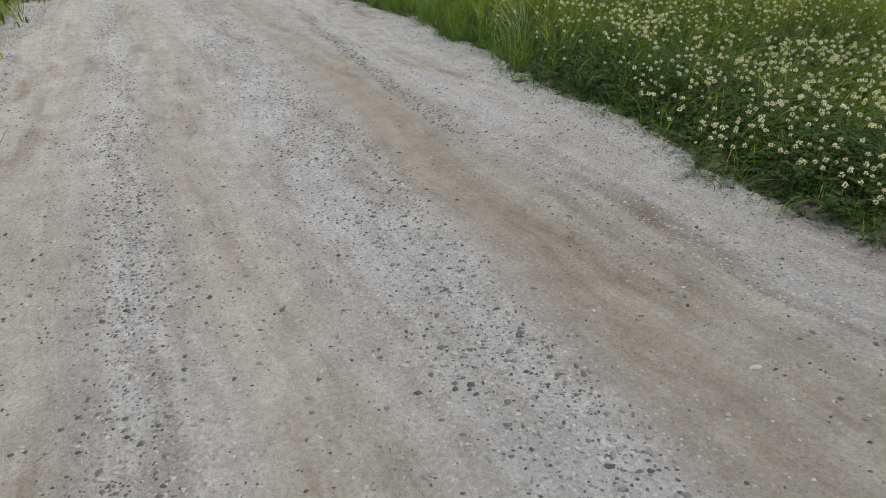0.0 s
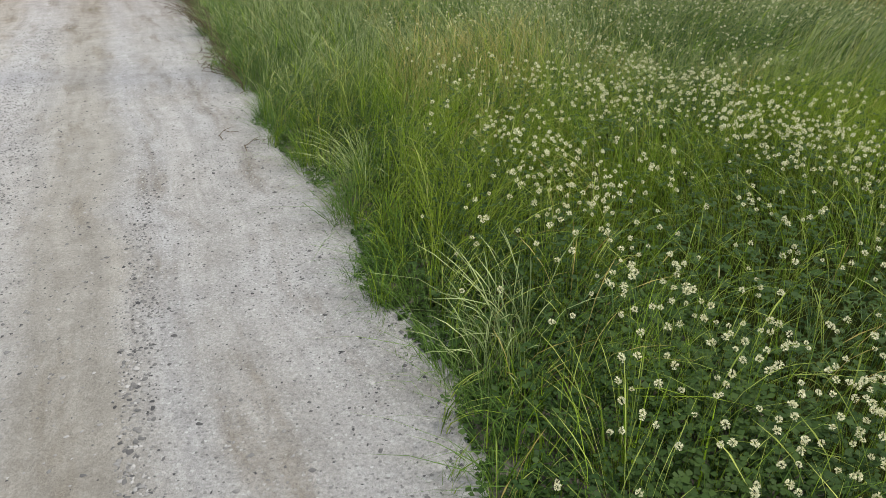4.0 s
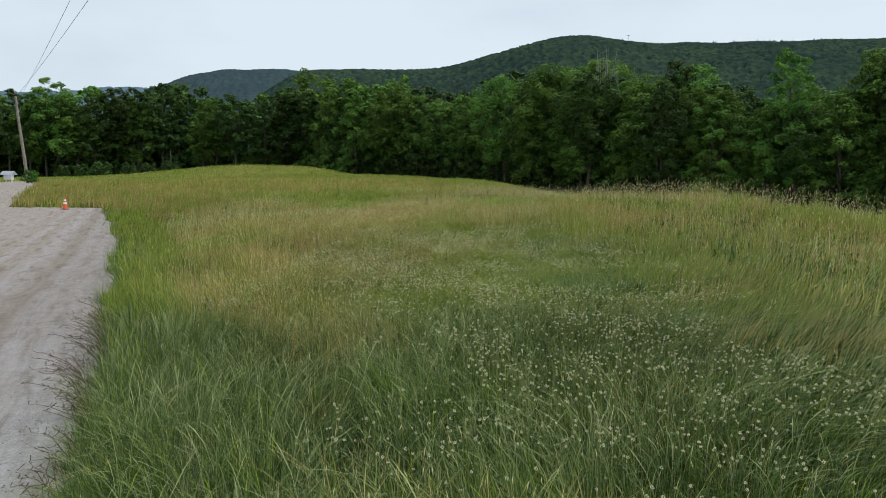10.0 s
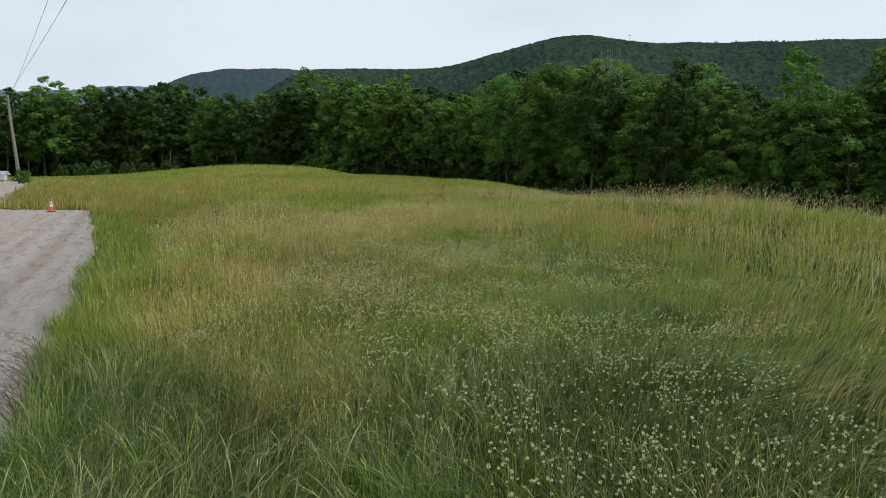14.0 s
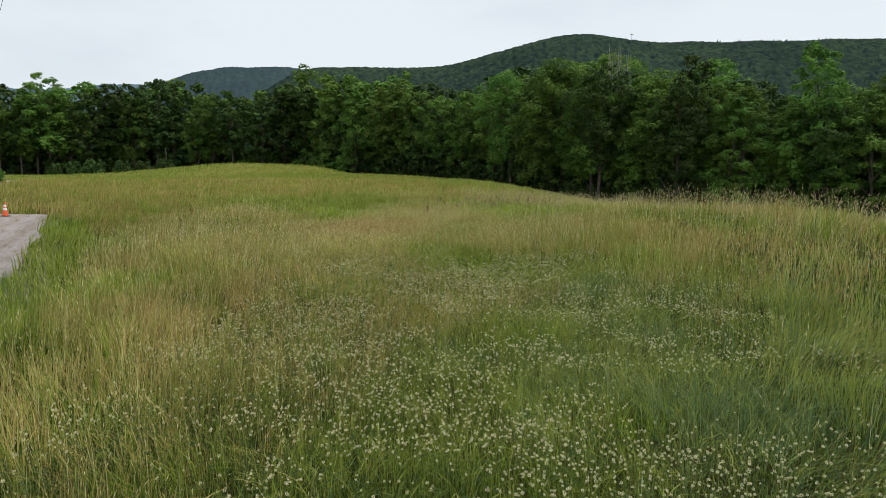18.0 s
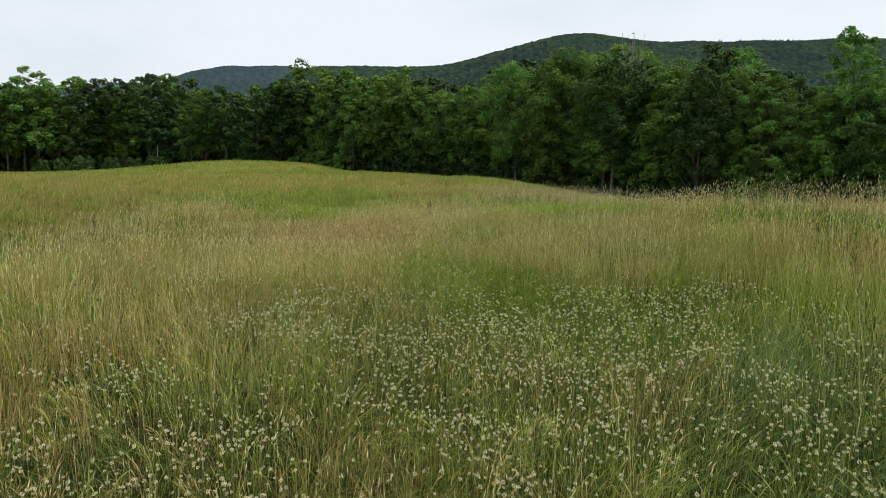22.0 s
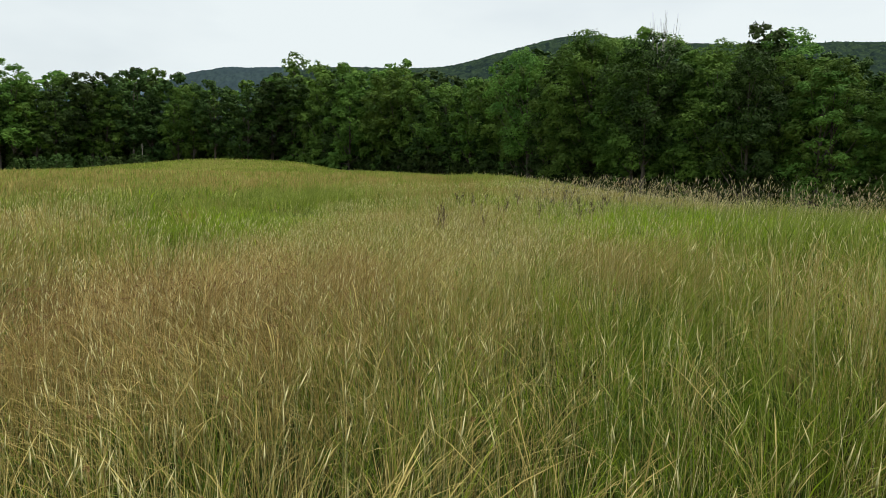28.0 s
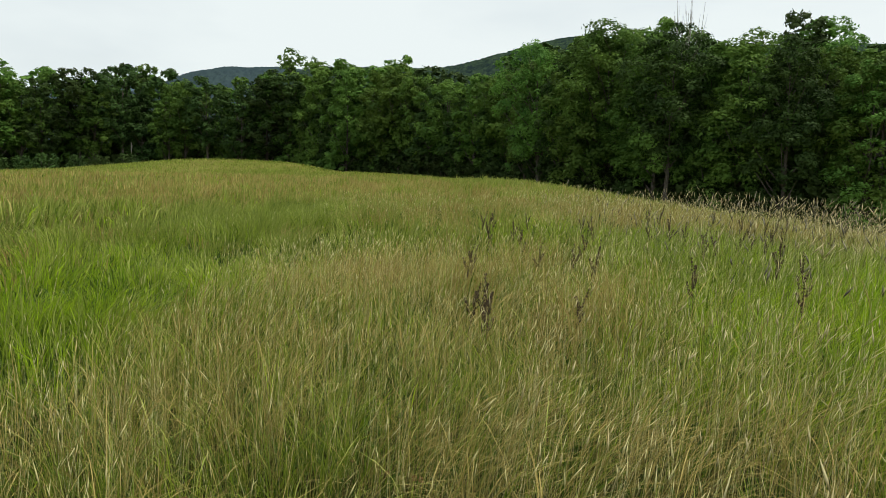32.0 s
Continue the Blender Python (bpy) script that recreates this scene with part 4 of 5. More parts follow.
def clover_patch(x, y):
    v = 0.6 * wobble(x + 11, y + 5, 1.5) + 0.4 * wobble(x, y, 0.6)
    v = v + 0.55 * np.exp(-((x - 1.7) / 1.5) ** 2 - ((y - 1.5) / 3.0) ** 2) + 0.35 * np.exp(-((x - 1.8) / 1.5) ** 2 - ((y - 7.5) / 3.2) ** 2)
    v = v + 0.36 * np.exp(-((x + 1.0) / 3.4) ** 2 - ((y - 15.5) / 4.2) ** 2) + 0.34 * np.exp(-((x + 0.4) / 3.2) ** 2 - ((y - 22.4) / 3.2) ** 2) - 0.5 * step01((-3.1 - x) / 1.2) * step01((y - 6) / 3)
    v = v - 0.6 * step01((-0.6 - x) / 0.9) * step01((y - 5) / 2) * step01((14 - y) / 1.5)
    v = v + 0.22 * np.exp(-((x - 0.6) / 1.2) ** 2 - ((y - 19.8) / 1.8) ** 2)
    v = v + 0.3 * np.exp(-((x - 2.6) / 1.4) ** 2 - ((y - 9.9) / 1.8) ** 2) + 0.28 * np.exp(-((x - 1.3) / 0.9) ** 2 - ((y - 24) / 1.5) ** 2)
    v = v + 0.4 * np.exp(-((x - 1.9) / 2.3) ** 2 - ((y - 10.8) / 3.6) ** 2) + 0.45 * np.exp(-((x - 1.2) / 1.5) ** 2 - ((y - 24.6) / 1.3) ** 2)
    return step01((v - 0.58) / 0.3)


def scatter(rng, count, x0, x1, y0, y1, margin=0.0):
    x, y = rng.uniform(x0, x1, count), rng.uniform(y0, y1, count)
    ragged = 0.26 * (wobble(x + 5, y + 9, 0.22) - 0.62) + 0.3 * np.maximum(0, wobble(x, y, 0.13) - 0.86) * 8 * (wobble(x + 2, y, 0.7) > 0.5)
    keep = in_lane(x, y) < ragged - margin
    return x[keep], y[keep]


def path_x(y):
    return np.interp(y, [0, 6, 12, 24, 36], [0.1, 0.1, 0.0, -0.9, -1.6])


def sway(x, y):
    """The way the wind has laid the grass: metres of lean per metre of height."""
    lay = 0.55 * step01((x - 0.8) / 2.5) * np.exp(-((y - 12) / 7) ** 2)
    sx = 0.7 * (wobble(x + 60, y + 20, 1.4) - 0.5) + 0.45 * (wobble(x + 10, y + 70, 0.32) - 0.5) + lay
    sx = sx + 0.16 * step01((y - 26) / 6)
    sy = 0.6 * (wobble(x + 33, y + 55, 1.4) - 0.5) + 0.4 * (wobble(x + 81, y + 7, 0.32) - 0.5) - 0.3 * lay
    return sx, sy


def tufts(x, y, size):
    """Draws points together into tufts: their places, the outward lean in a tuft, its kind (0 to 1) and its height."""
    i, j = np.floor(x / size).astype(int), np.floor(y / size).astype(int)
    pick_ = lambda a, b: LATTICE[(i + a) % 256, (j + b) % 256]
    cx, cy = (i + 0.1 + 0.8 * pick_(0, 0)) * size, (j + 0.1 + 0.8 * pick_(97, 31)) * size
    tight = np.where(pick_(13, 57) > 0.4, 0.42 if size < 0.3 else 0.68, 1.0)
    out = np.where(tight < 1, 1.1, 0.25) / size
    return cx + (x - cx) * tight, cy + (y - cy) * tight, (x - cx) * out, (y - cy) * out, pick_(41, 7), 0.6 + 0.55 * pick_(5, 83)


def blades(rng, x, y, high, width, bend, fine=False, lean=(0.0, 0.0)):
    """Grass blades as arching, tapered strips."""
    n = len(x)
    z = ground_z(x, y) - 0.02
    a = rng.uniform(0, math.tau, n)
    side = np.stack([np.cos(a), np.sin(a), np.zeros(n)], 1)
    b = rng.uniform(0, math.tau, n)
    sx, sy = sway(x, y)
    g = bend * rng.uniform(0.3, 1.9, n)
    out = np.stack([np.cos(b) * g + sx + lean[0], np.sin(b) * g + sy + lean[1], np.zeros(n)], 1)
    far = np.linalg.norm(out, axis=1)
    out = out * high[:, None]
    drop = np.clip(0.34 * far, 0, 0.62)
    base = np.stack([x, y, z], 1)
    up = np.array([0, 0, 1.0])
    w = (width * rng.uniform(0.55, 1.35, n) * np.where(rng.random(n) < 0.45, 0.6, 1.05))[:, None]
    at = lambda s: base + up * (high * (s - drop * s ** 2.6))[:, None] + out * s ** 2
    if not fine:
        m, t = at(0.6), at(1.0)
        v = np.stack([base - side * w * 0.5, base + side * w * 0.5, m + side * w * 0.42, m - side * w * 0.42, t], 1).reshape(-1, 3)
        i = np.arange(n)[:, None] * 5
        return v, i + np.array([0, 1, 2, 3]), i + np.array([3, 2, 4])
    m, o, t = at(0.45), at(0.78), at(1.0)
    v = np.stack([base - side * w * 0.4, base + side * w * 0.4, m + side * w * 0.5, m - side * w * 0.5, o + side * w * 0.34, o - side * w * 0.34, t], 1).reshape(-1, 3)
    i = np.arange(n)[:, None] * 7
    return v, i + np.array([0, 1, 2, 3]), i + np.array([3, 2, 4, 5]), i + np.array([5, 4, 6])


def arching_straw(rng, x, y, high, width, lean=(0.0, 0.0)):
    """Ripe stalks: straight below, nodding over at the top, a little thicker where the seeds sit."""
    n = len(x)
    a, b = rng.uniform(0, math.tau, n), rng.uniform(0, math.tau, n)
    side = np.stack([np.cos(a), np.sin(a), np.zeros(n)], 1)
    sx, sy = sway(x, y)
    g = rng.uniform(0.05, 0.55, n)
    out = np.stack([np.cos(b) * g + 0.8 * sx + lean[0], np.sin(b) * g + 0.8 * sy + lean[1], np.zeros(n)], 1) * high[:, None]
    drop = rng.uniform(0.0, 0.3, n) * np.linalg.norm(out, axis=1) / (high + 0.01)
    base = np.stack([x, y, ground_z(x, y) - 0.01], 1)
    up = np.array([0, 0, 1.0])
    w = (width * rng.uniform(0.7, 1.3, n))[:, None]
    at = lambda s: base + up * (high * (s - drop * s ** 5))[:, None] + out * (0.35 * s ** 2 + 0.65 * s ** 4.5)
    p, q, r, t = at(0.5), at(0.78), at(0.92), at(1.04)
    v = np.stack([base - side * w * 0.4, base + side * w * 0.4, p + side * w * 0.35, p - side * w * 0.35, q + side * w * 0.55, q - side * w * 0.55, r + side * w * 0.95, r - side * w * 0.95, t], 1).reshape(-1, 3)
    i = np.arange(n)[:, None] * 9
    return v, i + np.array([0, 1, 2, 3]), i + np.array([3, 2, 4, 5]), i + np.array([5, 4, 6, 7]), i + np.array([7, 6, 8])


def seed_stems(rng, x, y, high, head, width, bend=0.22):
    """Stalks that carry a narrow seed head: three sides of a spindle on a thin stem."""
    n = len(x)
    z = ground_z(x, y)
    b = rng.uniform(0, math.tau, n)
    sx, sy = sway(x, y)
    out = np.stack([np.cos(b) * bend + 0.6 * sx, np.sin(b) * bend + 0.6 * sy, np.zeros(n)], 1) * (high * rng.uniform(0.3, 1.3, n))[:, None]
    base = np.stack([x, y, z], 1)
    up = np.array([0, 0, 1.0])
    neck = base + up * (high * 0.86)[:, None] + out * 0.7
    way = out * 0.9 + up * (high * 0.45)[:, None] + rng.normal(size=(n, 3)) * 0.05
    way /= np.linalg.norm(way, axis=1)[:, None]
    hl = (head * rng.uniform(0.6, 1.3, n))[:, None]
    hw = (width * rng.uniform(0.7, 1.3, n))[:, None]
    a = rng.uniform(0, math.tau, n)
    s = np.stack([np.cos(a), np.sin(a), np.zeros(n)], 1)
    t = np.cross(way, s)
    belly = neck + way * hl * 0.4
    tip = neck + way * hl
    sw = 0.0012 + 0.00035 * np.hypot(x - path_x(y), 0)[:, None]
    v = np.stack([base - s * sw, base + s * sw, neck, belly + s * hw, belly - s * hw * 0.5 + t * hw * 0.87, belly - s * hw * 0.5 - t * hw * 0.87, tip], 1).reshape(-1, 3)
    i = np.arange(n)[:, None] * 7
    return v, np.concatenate([i + np.array(f) for f in ([0, 1, 2], [2, 3, 4], [2, 4, 5], [2, 5, 3], [3, 6, 4], [4, 6, 5], [5, 6, 3])])


def stack_faces(parts):
    """Joins (verts, faces...) of several lots."""
    verts, quads, tris, k = [], [], [], 0
    for v, *fs in parts:
        verts.append(v)
        for f in fs:
            (quads if f.shape[1] == 4 else tris).append(f + k)
        k += len(v)
    return np.concatenate(verts), [np.concatenate(f) for f in (quads, tris) if f]


def stuff(name, label, category, parts, material):
    v, f = stack_faces(parts)
    return tagged(new(name, mesh_from(name, v, f, material)), label, category, kind="stuff")


# bands of the field: near the camera's way, beside it, and out to the knoll
rng = np.random.default_rng(21)
BANDS = []
for x0, x1, y0, y1, per, wide, fine in ((-2.5, 3.4, -2.5, 6, 1300, 0.0044, True), (-3.2, 3.4, 6, 13.5, 1550, 0.0045, True), (-3.2, 3.2, 13.5, 24, 1150, 0.0052, True), (-4.2, 1.6, 24, 42, 1200, 0.005, True),
                                        (-4.6, 3.6, 42, 47, 650, 0.0075, True), (3.4, 6, -2, 24, 440, 0.0095, False), (-7, -3.2, 6, 24, 560, 0.0095, False), (-8, -4.2, 24, 44, 330, 0.011, False), (1.6, 6, 24, 44, 380, 0.011, False),
                                        (6, 14, 4, 50, 120, 0.02, False), (-17, -7, 13, 50, 105, 0.02, False), (-9, -4.4, 40, 56, 190, 0.013, False), (3.4, 8, 42, 54, 150, 0.013, False), (-8, 10, 42, 62, 170, 0.017, False),
                                        (-48, -8, 42, 75, 36, 0.036, False), (-26, -16, 26, 46, 40, 0.03, False), (10, 28, 15, 75, 32, 0.038, False), (-12, -3.4, 3, 13, 90, 0.012, False), (-8, 12, 62, 84, 60, 0.03, False), (-70, 26, 75, 152, 13, 0.06, False), (-120, 8, 150, 212, 5, 0.1, False)):
    n = int((x1 - x0) * (y1 - y0) * per)
    BANDS.append((*scatter(rng, n, x0, x1, y0, y1, 0.0), wide, fine))
aside = np.random.default_rng(22)
for x0, x1, y0, y1, per, wide in ((6, 30, -9, 4, 36, 0.035), (14, 30, 4, 15, 34, 0.035), (-30, -9, -9, 11, 30, 0.035)):
    BANDS.append((*scatter(aside, int((x1 - x0) * (y1 - y0) * per), x0, x1, y0, y1, 0.0), wide, False))

green_parts, cool_parts, straw_parts, hay_parts, fescue_parts, pale_parts, rust_parts, under_parts, lime_parts = [], [], [], [], [], [], [], [], []
for x, y, wide, fine in BANDS:
    x, y, lx, ly, kind, tuft_high = tufts(x, y, 0.24 if fine else (0.5 if wide < 0.01 else 1.1))
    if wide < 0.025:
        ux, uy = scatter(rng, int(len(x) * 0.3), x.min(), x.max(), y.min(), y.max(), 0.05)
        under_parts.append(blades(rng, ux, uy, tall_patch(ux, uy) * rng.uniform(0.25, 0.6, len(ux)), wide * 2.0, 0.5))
    open_ = rng.random(len(x)) > (0.5 + 0.22 * step01((5 - y) / 3) + 0.1 * step01((y - 20) / 3) - 0.16 * step01((y - 14) / 2) * step01((21 - y) / 2)) * clover_patch(x, y) * (0.85 if fine else 0.5) + 0.22 * step01((y - 6) / 2) * step01((14 - y) / 2)
    x, y, lx, ly, kind, tuft_high = (v[open_] for v in (x, y, lx, ly, kind, tuft_high))
    t = tan_patch(x, y)
    r = 0.5 * kind + 0.5 * rng.random(len(x))
    brown = rust_patch(x, y)
    t = t * (1 - 0.6 * lime_patch(x, y))
    g = r > 0.12 + 0.46 * t + 0.3 * brown * step01((y - 30) / 2)
    h = tall_patch(x, y) * tuft_high
    cool = 0.4 * LATTICE[(x * 4).astype(int) % 256, (y * 4).astype(int) % 256] + 0.6 * rng.random(len(x)) < cool_patch(x, y)
    stem = rng.random(len(x)) < (0.2 + 0.35 * clover_patch(x, y) + 0.22 * step01((y - 12) / 6) * (y < 24) if fine else 0.42 - 0.2 * step01((y - 28) / 3) + 0.24 * step01((x - 1) / 3) * step01((30 - y) / 6) + 0.3 * step01((y - 44) / 3) + 0.14 * step01((y - 56) / 6))
    stem |= rng.random(len(x)) < 0.1 * step01((y - 4.5) / 2.5) * step01((15 - y) / 3)
    fescue = 0.5 * rng.random(len(x)) + 0.5 * kind < 0.85 * step01((y - 4.5) / 2.5) * step01((15 - y) / 3)
    lime = rng.random(len(x)) < lime_patch(x, y)
    stem &= ~lime | (rng.random(len(x)) < 0.25)
    for lot, k in ((green_parts, g & ~cool & ~stem & ~fescue & ~lime), (lime_parts, g & ~cool & ~stem & lime), (cool_parts, g & cool & ~stem & ~fescue), (fescue_parts, g & ~stem & fescue)):
        lot.append(blades(rng, x[k], y[k], h[k] * rng.uniform(0.4, 1.05, k.sum()), wide, 0.27, fine, (0.8 * lx[k], 0.8 * ly[k])))
    dry = ~g & (rng.random(len(x)) < 0.65 + 0.3 * brown)
    rust = 0.4 * kind + 0.6 * rng.random(len(x)) < brown
    for lot, k in ((hay_parts, g & stem & ~fescue), (pale_parts, g & stem & fescue), (rust_parts, dry & rust), (straw_parts, dry & ~rust)):
        if fine:
            lot.append(arching_straw(rng, x[k], y[k], h[k] * rng.uniform(0.6, 1.2, k.sum()), (1.4 if lot is pale_parts else 1.0) * wide * (0.3 + 0.22 * (rng.random(k.sum()) < 0.2)), (0.7 * lx[k], 0.7 * ly[k])))
        else:
            lot.append(blades(rng, x[k], y[k], h[k] * rng.uniform(0.85, 1.35, k.sum()), wide * 0.75, 0.24, False, (0.5 * lx[k], 0.5 * ly[k])))
stuff("undergrowth", "short dense growth beneath the tall grass, coloured shade-dark", "grass", under_parts, UNDER_SHADED)
stuff("meadow_grass", "dense knee-high green meadow grass bent by the wind", "grass", green_parts, BLADE)
stuff("lime_grass", "fresh yellow-green grass in a lush patch", "grass", lime_parts, LIME_BLADE)
stuff("glossy_grass", "bluish-green glossy grass laid over by the wind", "grass", cool_parts, COOL_BLADE)
stuff("fescue_grass", "fine dark green fescue in dense tufts", "grass", fescue_parts, FESCUE)
stuff("pale_stems", "silvery seed stems standing over the fescue", "grass", pale_parts, PALE_HAY)
stuff("hay_grass", "thin pale green grass stems with nodding heads", "grass", hay_parts, HAY)
stuff("straw_grass", "ripe straw-coloured grass stalks among the green", "grass", straw_parts, STRAW)

stuff("rusty_stalks", "brown dead stalks and hay in a dry patch", "grass", rust_parts, RUST)

heads = []
for x0, x1, y0, y1, per, head, wide in ((-3.6, 4.0, 2.5, 12, 34, 0.055, 0.003), (-4.5, 3.5, 12, 26, 48, 0.06, 0.0034), (-4.5, 3.5, 26, 46, 80, 0.085, 0.0025), (3.5, 10, 5, 50, 20, 0.09, 0.005), (-12, -4.5, 11, 50, 26, 0.09, 0.005), (-6, 10, 44, 62, 9, 0.09, 0.006), (10, 24, 20, 70, 7, 0.1, 0.010)):
    x, y = scatter(rng, int((x1 - x0) * (y1 - y0) * per), x0, x1, y0, y1, 0.25)
    k = rng.random(len(x)) < 0.08 + 0.85 * tan_patch(x, y)
    x, y = x[k], y[k]
    heads.append(seed_stems(rng, x, y, tall_patch(x, y) * rng.uniform(1.05, 1.5, len(x)), head, wide))
stuff("seed_heads", "pale nodding grass seed heads above the meadow", "grass", heads, SEED)

plumes, pale_plumes = [], []
for lot, x0, x1, y0, y1, per, head, wide, bow in ((plumes, 0.3, 9, 41, 52, 4, 0.14, 0.0085, 0.3), (pale_plumes, 0.3, 10, 41, 56, 9, 0.14, 0.0075, 0.35), (pale_plumes, 7, 17, 26, 48, 7, 0.13, 0.0075, 0.4),
                                                  (plumes, 0.5, 5, 39.5, 49, 6, 0.1, 0.006, 0.25), (pale_plumes, 1, 9, 46, 60, 6, 0.1, 0.006, 0.3), (pale_plumes, -1.5, 1.2, 38, 41, 30, 0.085, 0.0042, 0.2)):
    x, y = scatter(rng, int((x1 - x0) * (y1 - y0) * per), x0, x1, y0, y1, 0.3)
    lot.append(seed_stems(rng, x, y, tall_patch(x, y) * rng.uniform(1.15, 1.95, len(x)), head, wide, bow))
stuff("grass_plumes", "tall grasses with dusky purplish seed plumes", "grass", plumes, PLUME)
stuff("pale_plumes", "tall grasses with pale feathery seed plumes", "grass", pale_plumes, SEED)


def clover(rng, x, y, high):
    """White clover: round heads of petals on short stalks."""
    n = len(x)
    z = ground_z(x, y)
    c = np.stack([x + rng.normal(0, 0.03, n), y + rng.normal(0, 0.03, n), z + high], 1)
    r = rng.uniform(0.0066, 0.0118, n)
    m = 24
    k = np.arange(m)
    zz = 1 - 1.75 * (k + 0.5) / m
    ring = np.sqrt(1 - zz ** 2)
    d = np.stack([ring * np.cos(k * 2.4), ring * np.sin(k * 2.4), zz], 1)[None] + rng.normal(0, 0.12, (n, m, 3))
    s = np.cross(d, rng.normal(size=(n, m, 3)))
    s /= np.linalg.norm(s, axis=2)[:, :, None] + 1e-6
    rr = r[:, None, None] * rng.uniform(0.86, 1.1, (n, m, 1))
    v = c[:, None, None] + np.stack([d * rr * 0.35, d * rr + s * rr * 0.34, d * rr - s * rr * 0.34], 2)
    heads_ = (v.reshape(-1, 3), np.arange(n * m * 3).reshape(-1, 3))
    base = np.stack([x, y, z], 1)
    s = np.array([0.0014, 0.0008, 0])
    sv = np.stack([base - s, base + s, c], 1).reshape(-1, 3)
    return heads_, (sv, np.arange(n)[:, None] * 3 + np.array([0, 1, 2]))


def clover_leaves(rng, x, y, high, size):
    """Three rounded leaflets to a leaf, held level."""
    n = len(x)
    c = np.stack([x, y, ground_z(x, y) + high], 1)
    a = rng.uniform(0, math.tau, n)
    parts = []
    for k in range(3):
        d = np.stack([np.cos(a + k * 2.094), np.sin(a + k * 2.094), rng.normal(0, 0.25, n)], 1)
        s = np.stack([-np.sin(a + k * 2.094), np.cos(a + k * 2.094), rng.normal(0, 0.2, n)], 1)
        z = size * rng.uniform(0.7, 1.3, n)[:, None]
        v = np.stack([c, c + d * z * 0.6 + s * z * 0.5, c + d * z, c + d * z * 0.6 - s * z * 0.5], 1).reshape(-1, 3)
        parts.append((v, np.arange(n)[:, None] * 4 + np.array([0, 1, 2, 3])))
    return parts


flowers, stalks, leaves = [], [], []
for x0, x1, y0, y1, per, leafy in ((0, 4.8, -2.5, 6, 330, 900), (-4.6, 4.8, 4, 12, 125, 260), (-5.5, 4.5, 12, 25, 240, 270), (-5.5, 4.5, 25, 31, 95, 150), (4.5, 8, 4, 24, 40, 10), (-9, -5.5, 13, 24, 60, 10)):
    x, y = scatter(rng, int((x1 - x0) * (y1 - y0) * per), x0, x1, y0, y1, 0.06)
    k = rng.random(len(x)) < clover_patch(x, y) ** 1.2 * (0.2 + 1.0 * step01((wobble(x + 3, y + 8, 0.45) - 0.3) / 0.4))
    x, y = x[k], y[k]
    f, s = clover(rng, x, y, tall_patch(x, y) * rng.uniform(0.7, 1.08, len(x)) * (1 - 0.14 * step01((y - 5) / 2) * step01((16 - y) / 3)))
    flowers.append(f)
    stalks.append(s)
    x, y = scatter(rng, int((x1 - x0) * (y1 - y0) * leafy), x0, x1, y0, y1, -0.02)
    k = rng.random(len(x)) < 0.15 + 0.25 * step01((y - 5) / 2) * step01((14 - y) / 2) + 0.85 * clover_patch(x, y)
    x, y = x[k], y[k]
    leaves += clover_leaves(rng, x, y, tall_patch(x, y) * rng.uniform(0.1, 0.75, len(x)), 0.02)
ye = rng.uniform(-2.8, 7, 34000)
xe = lane_right(ye) + rng.uniform(-0.06, 1.0, len(ye))
k = in_lane(xe, ye) < 0.1 * (wobble(xe + 5, ye, 0.3) - 0.5)
xe, ye = xe[k], ye[k]
leaves += clover_leaves(rng, xe, ye, (0.02 + 0.17 * step01(-in_lane(xe, ye) / 0.45)) * rng.uniform(0.3, 1.1, len(xe)), 0.017)
ye = rng.uniform(-2.6, 16, 60000)
xe = lane_right(ye) + rng.uniform(-0.12, 0.75, len(ye))
k = rng.random(len(ye)) < (0.25 + 0.75 * wobble(xe, ye, 0.3)) * (0.45 + 0.55 * step01((ye - 3) / 3))
k &= in_lane(xe, ye) < 0.16 * (wobble(xe + 5, ye, 0.3) - 0.45)
xe, ye = xe[k], ye[k]
low = 0.03 + 0.20 * step01(-in_lane(xe, ye) / 0.5)
half = len(xe) // 2
leaves += clover_leaves(rng, xe[:half], ye[:half], low[:half] * rng.uniform(0.15, 1.0, half), 0.015)
edge = []
for k in range(290):
    ty = -2.4 + 28 * (k + rng.random()) / 290
    tx = float(lane_right(ty)) + rng.uniform(-0.03, 0.28)
    m = int(rng.integers(18, 60))
    long_ = rng.uniform(0.1, 0.34) * (0.55 if ty < 2.2 else 1.0 if ty < 8 else 1.35)
    px, py = tx + rng.normal(0, 0.035, m), ty + rng.normal(0, 0.05, m)
    edge.append(blades(rng, px, py, long_ * rng.uniform(0.5, 1.25, m), 0.0034, 0.55, True, (np.full(m, -0.55) + 7 * (px - tx), 6 * (py - ty))))
for k in range(150):
    ty = -2.4 + 6.4 * (k + rng.random()) / 150
    tx = float(lane_right(ty)) + rng.uniform(-0.12, 0.14)
    m = int(rng.integers(14, 40))
    px, py = tx + rng.normal(0, 0.03, m), ty + rng.normal(0, 0.04, m)
    edge.append(blades(rng, px, py, rng.uniform(0.04, 0.15) * rng.uniform(0.5, 1.25, m), 0.0026, 0.45, True, (9 * (px - tx), 9 * (py - ty))))
over = []
x, y = scatter(rng, 17000, -0.5, 4.8, -2.5, 7.5, 0.1)
k = rng.random(len(x)) < 0.25 + 0.75 * wobble(x + 3, y + 4, 0.5)
x, y = x[k], y[k]
over.append(blades(rng, x, y, (0.4 + 0.6 * step01((y + 1) / 3)) * tall_patch(x, y) * rng.uniform(0.5, 1.25, len(x)), 0.0028, 0.22, True))
hang = []
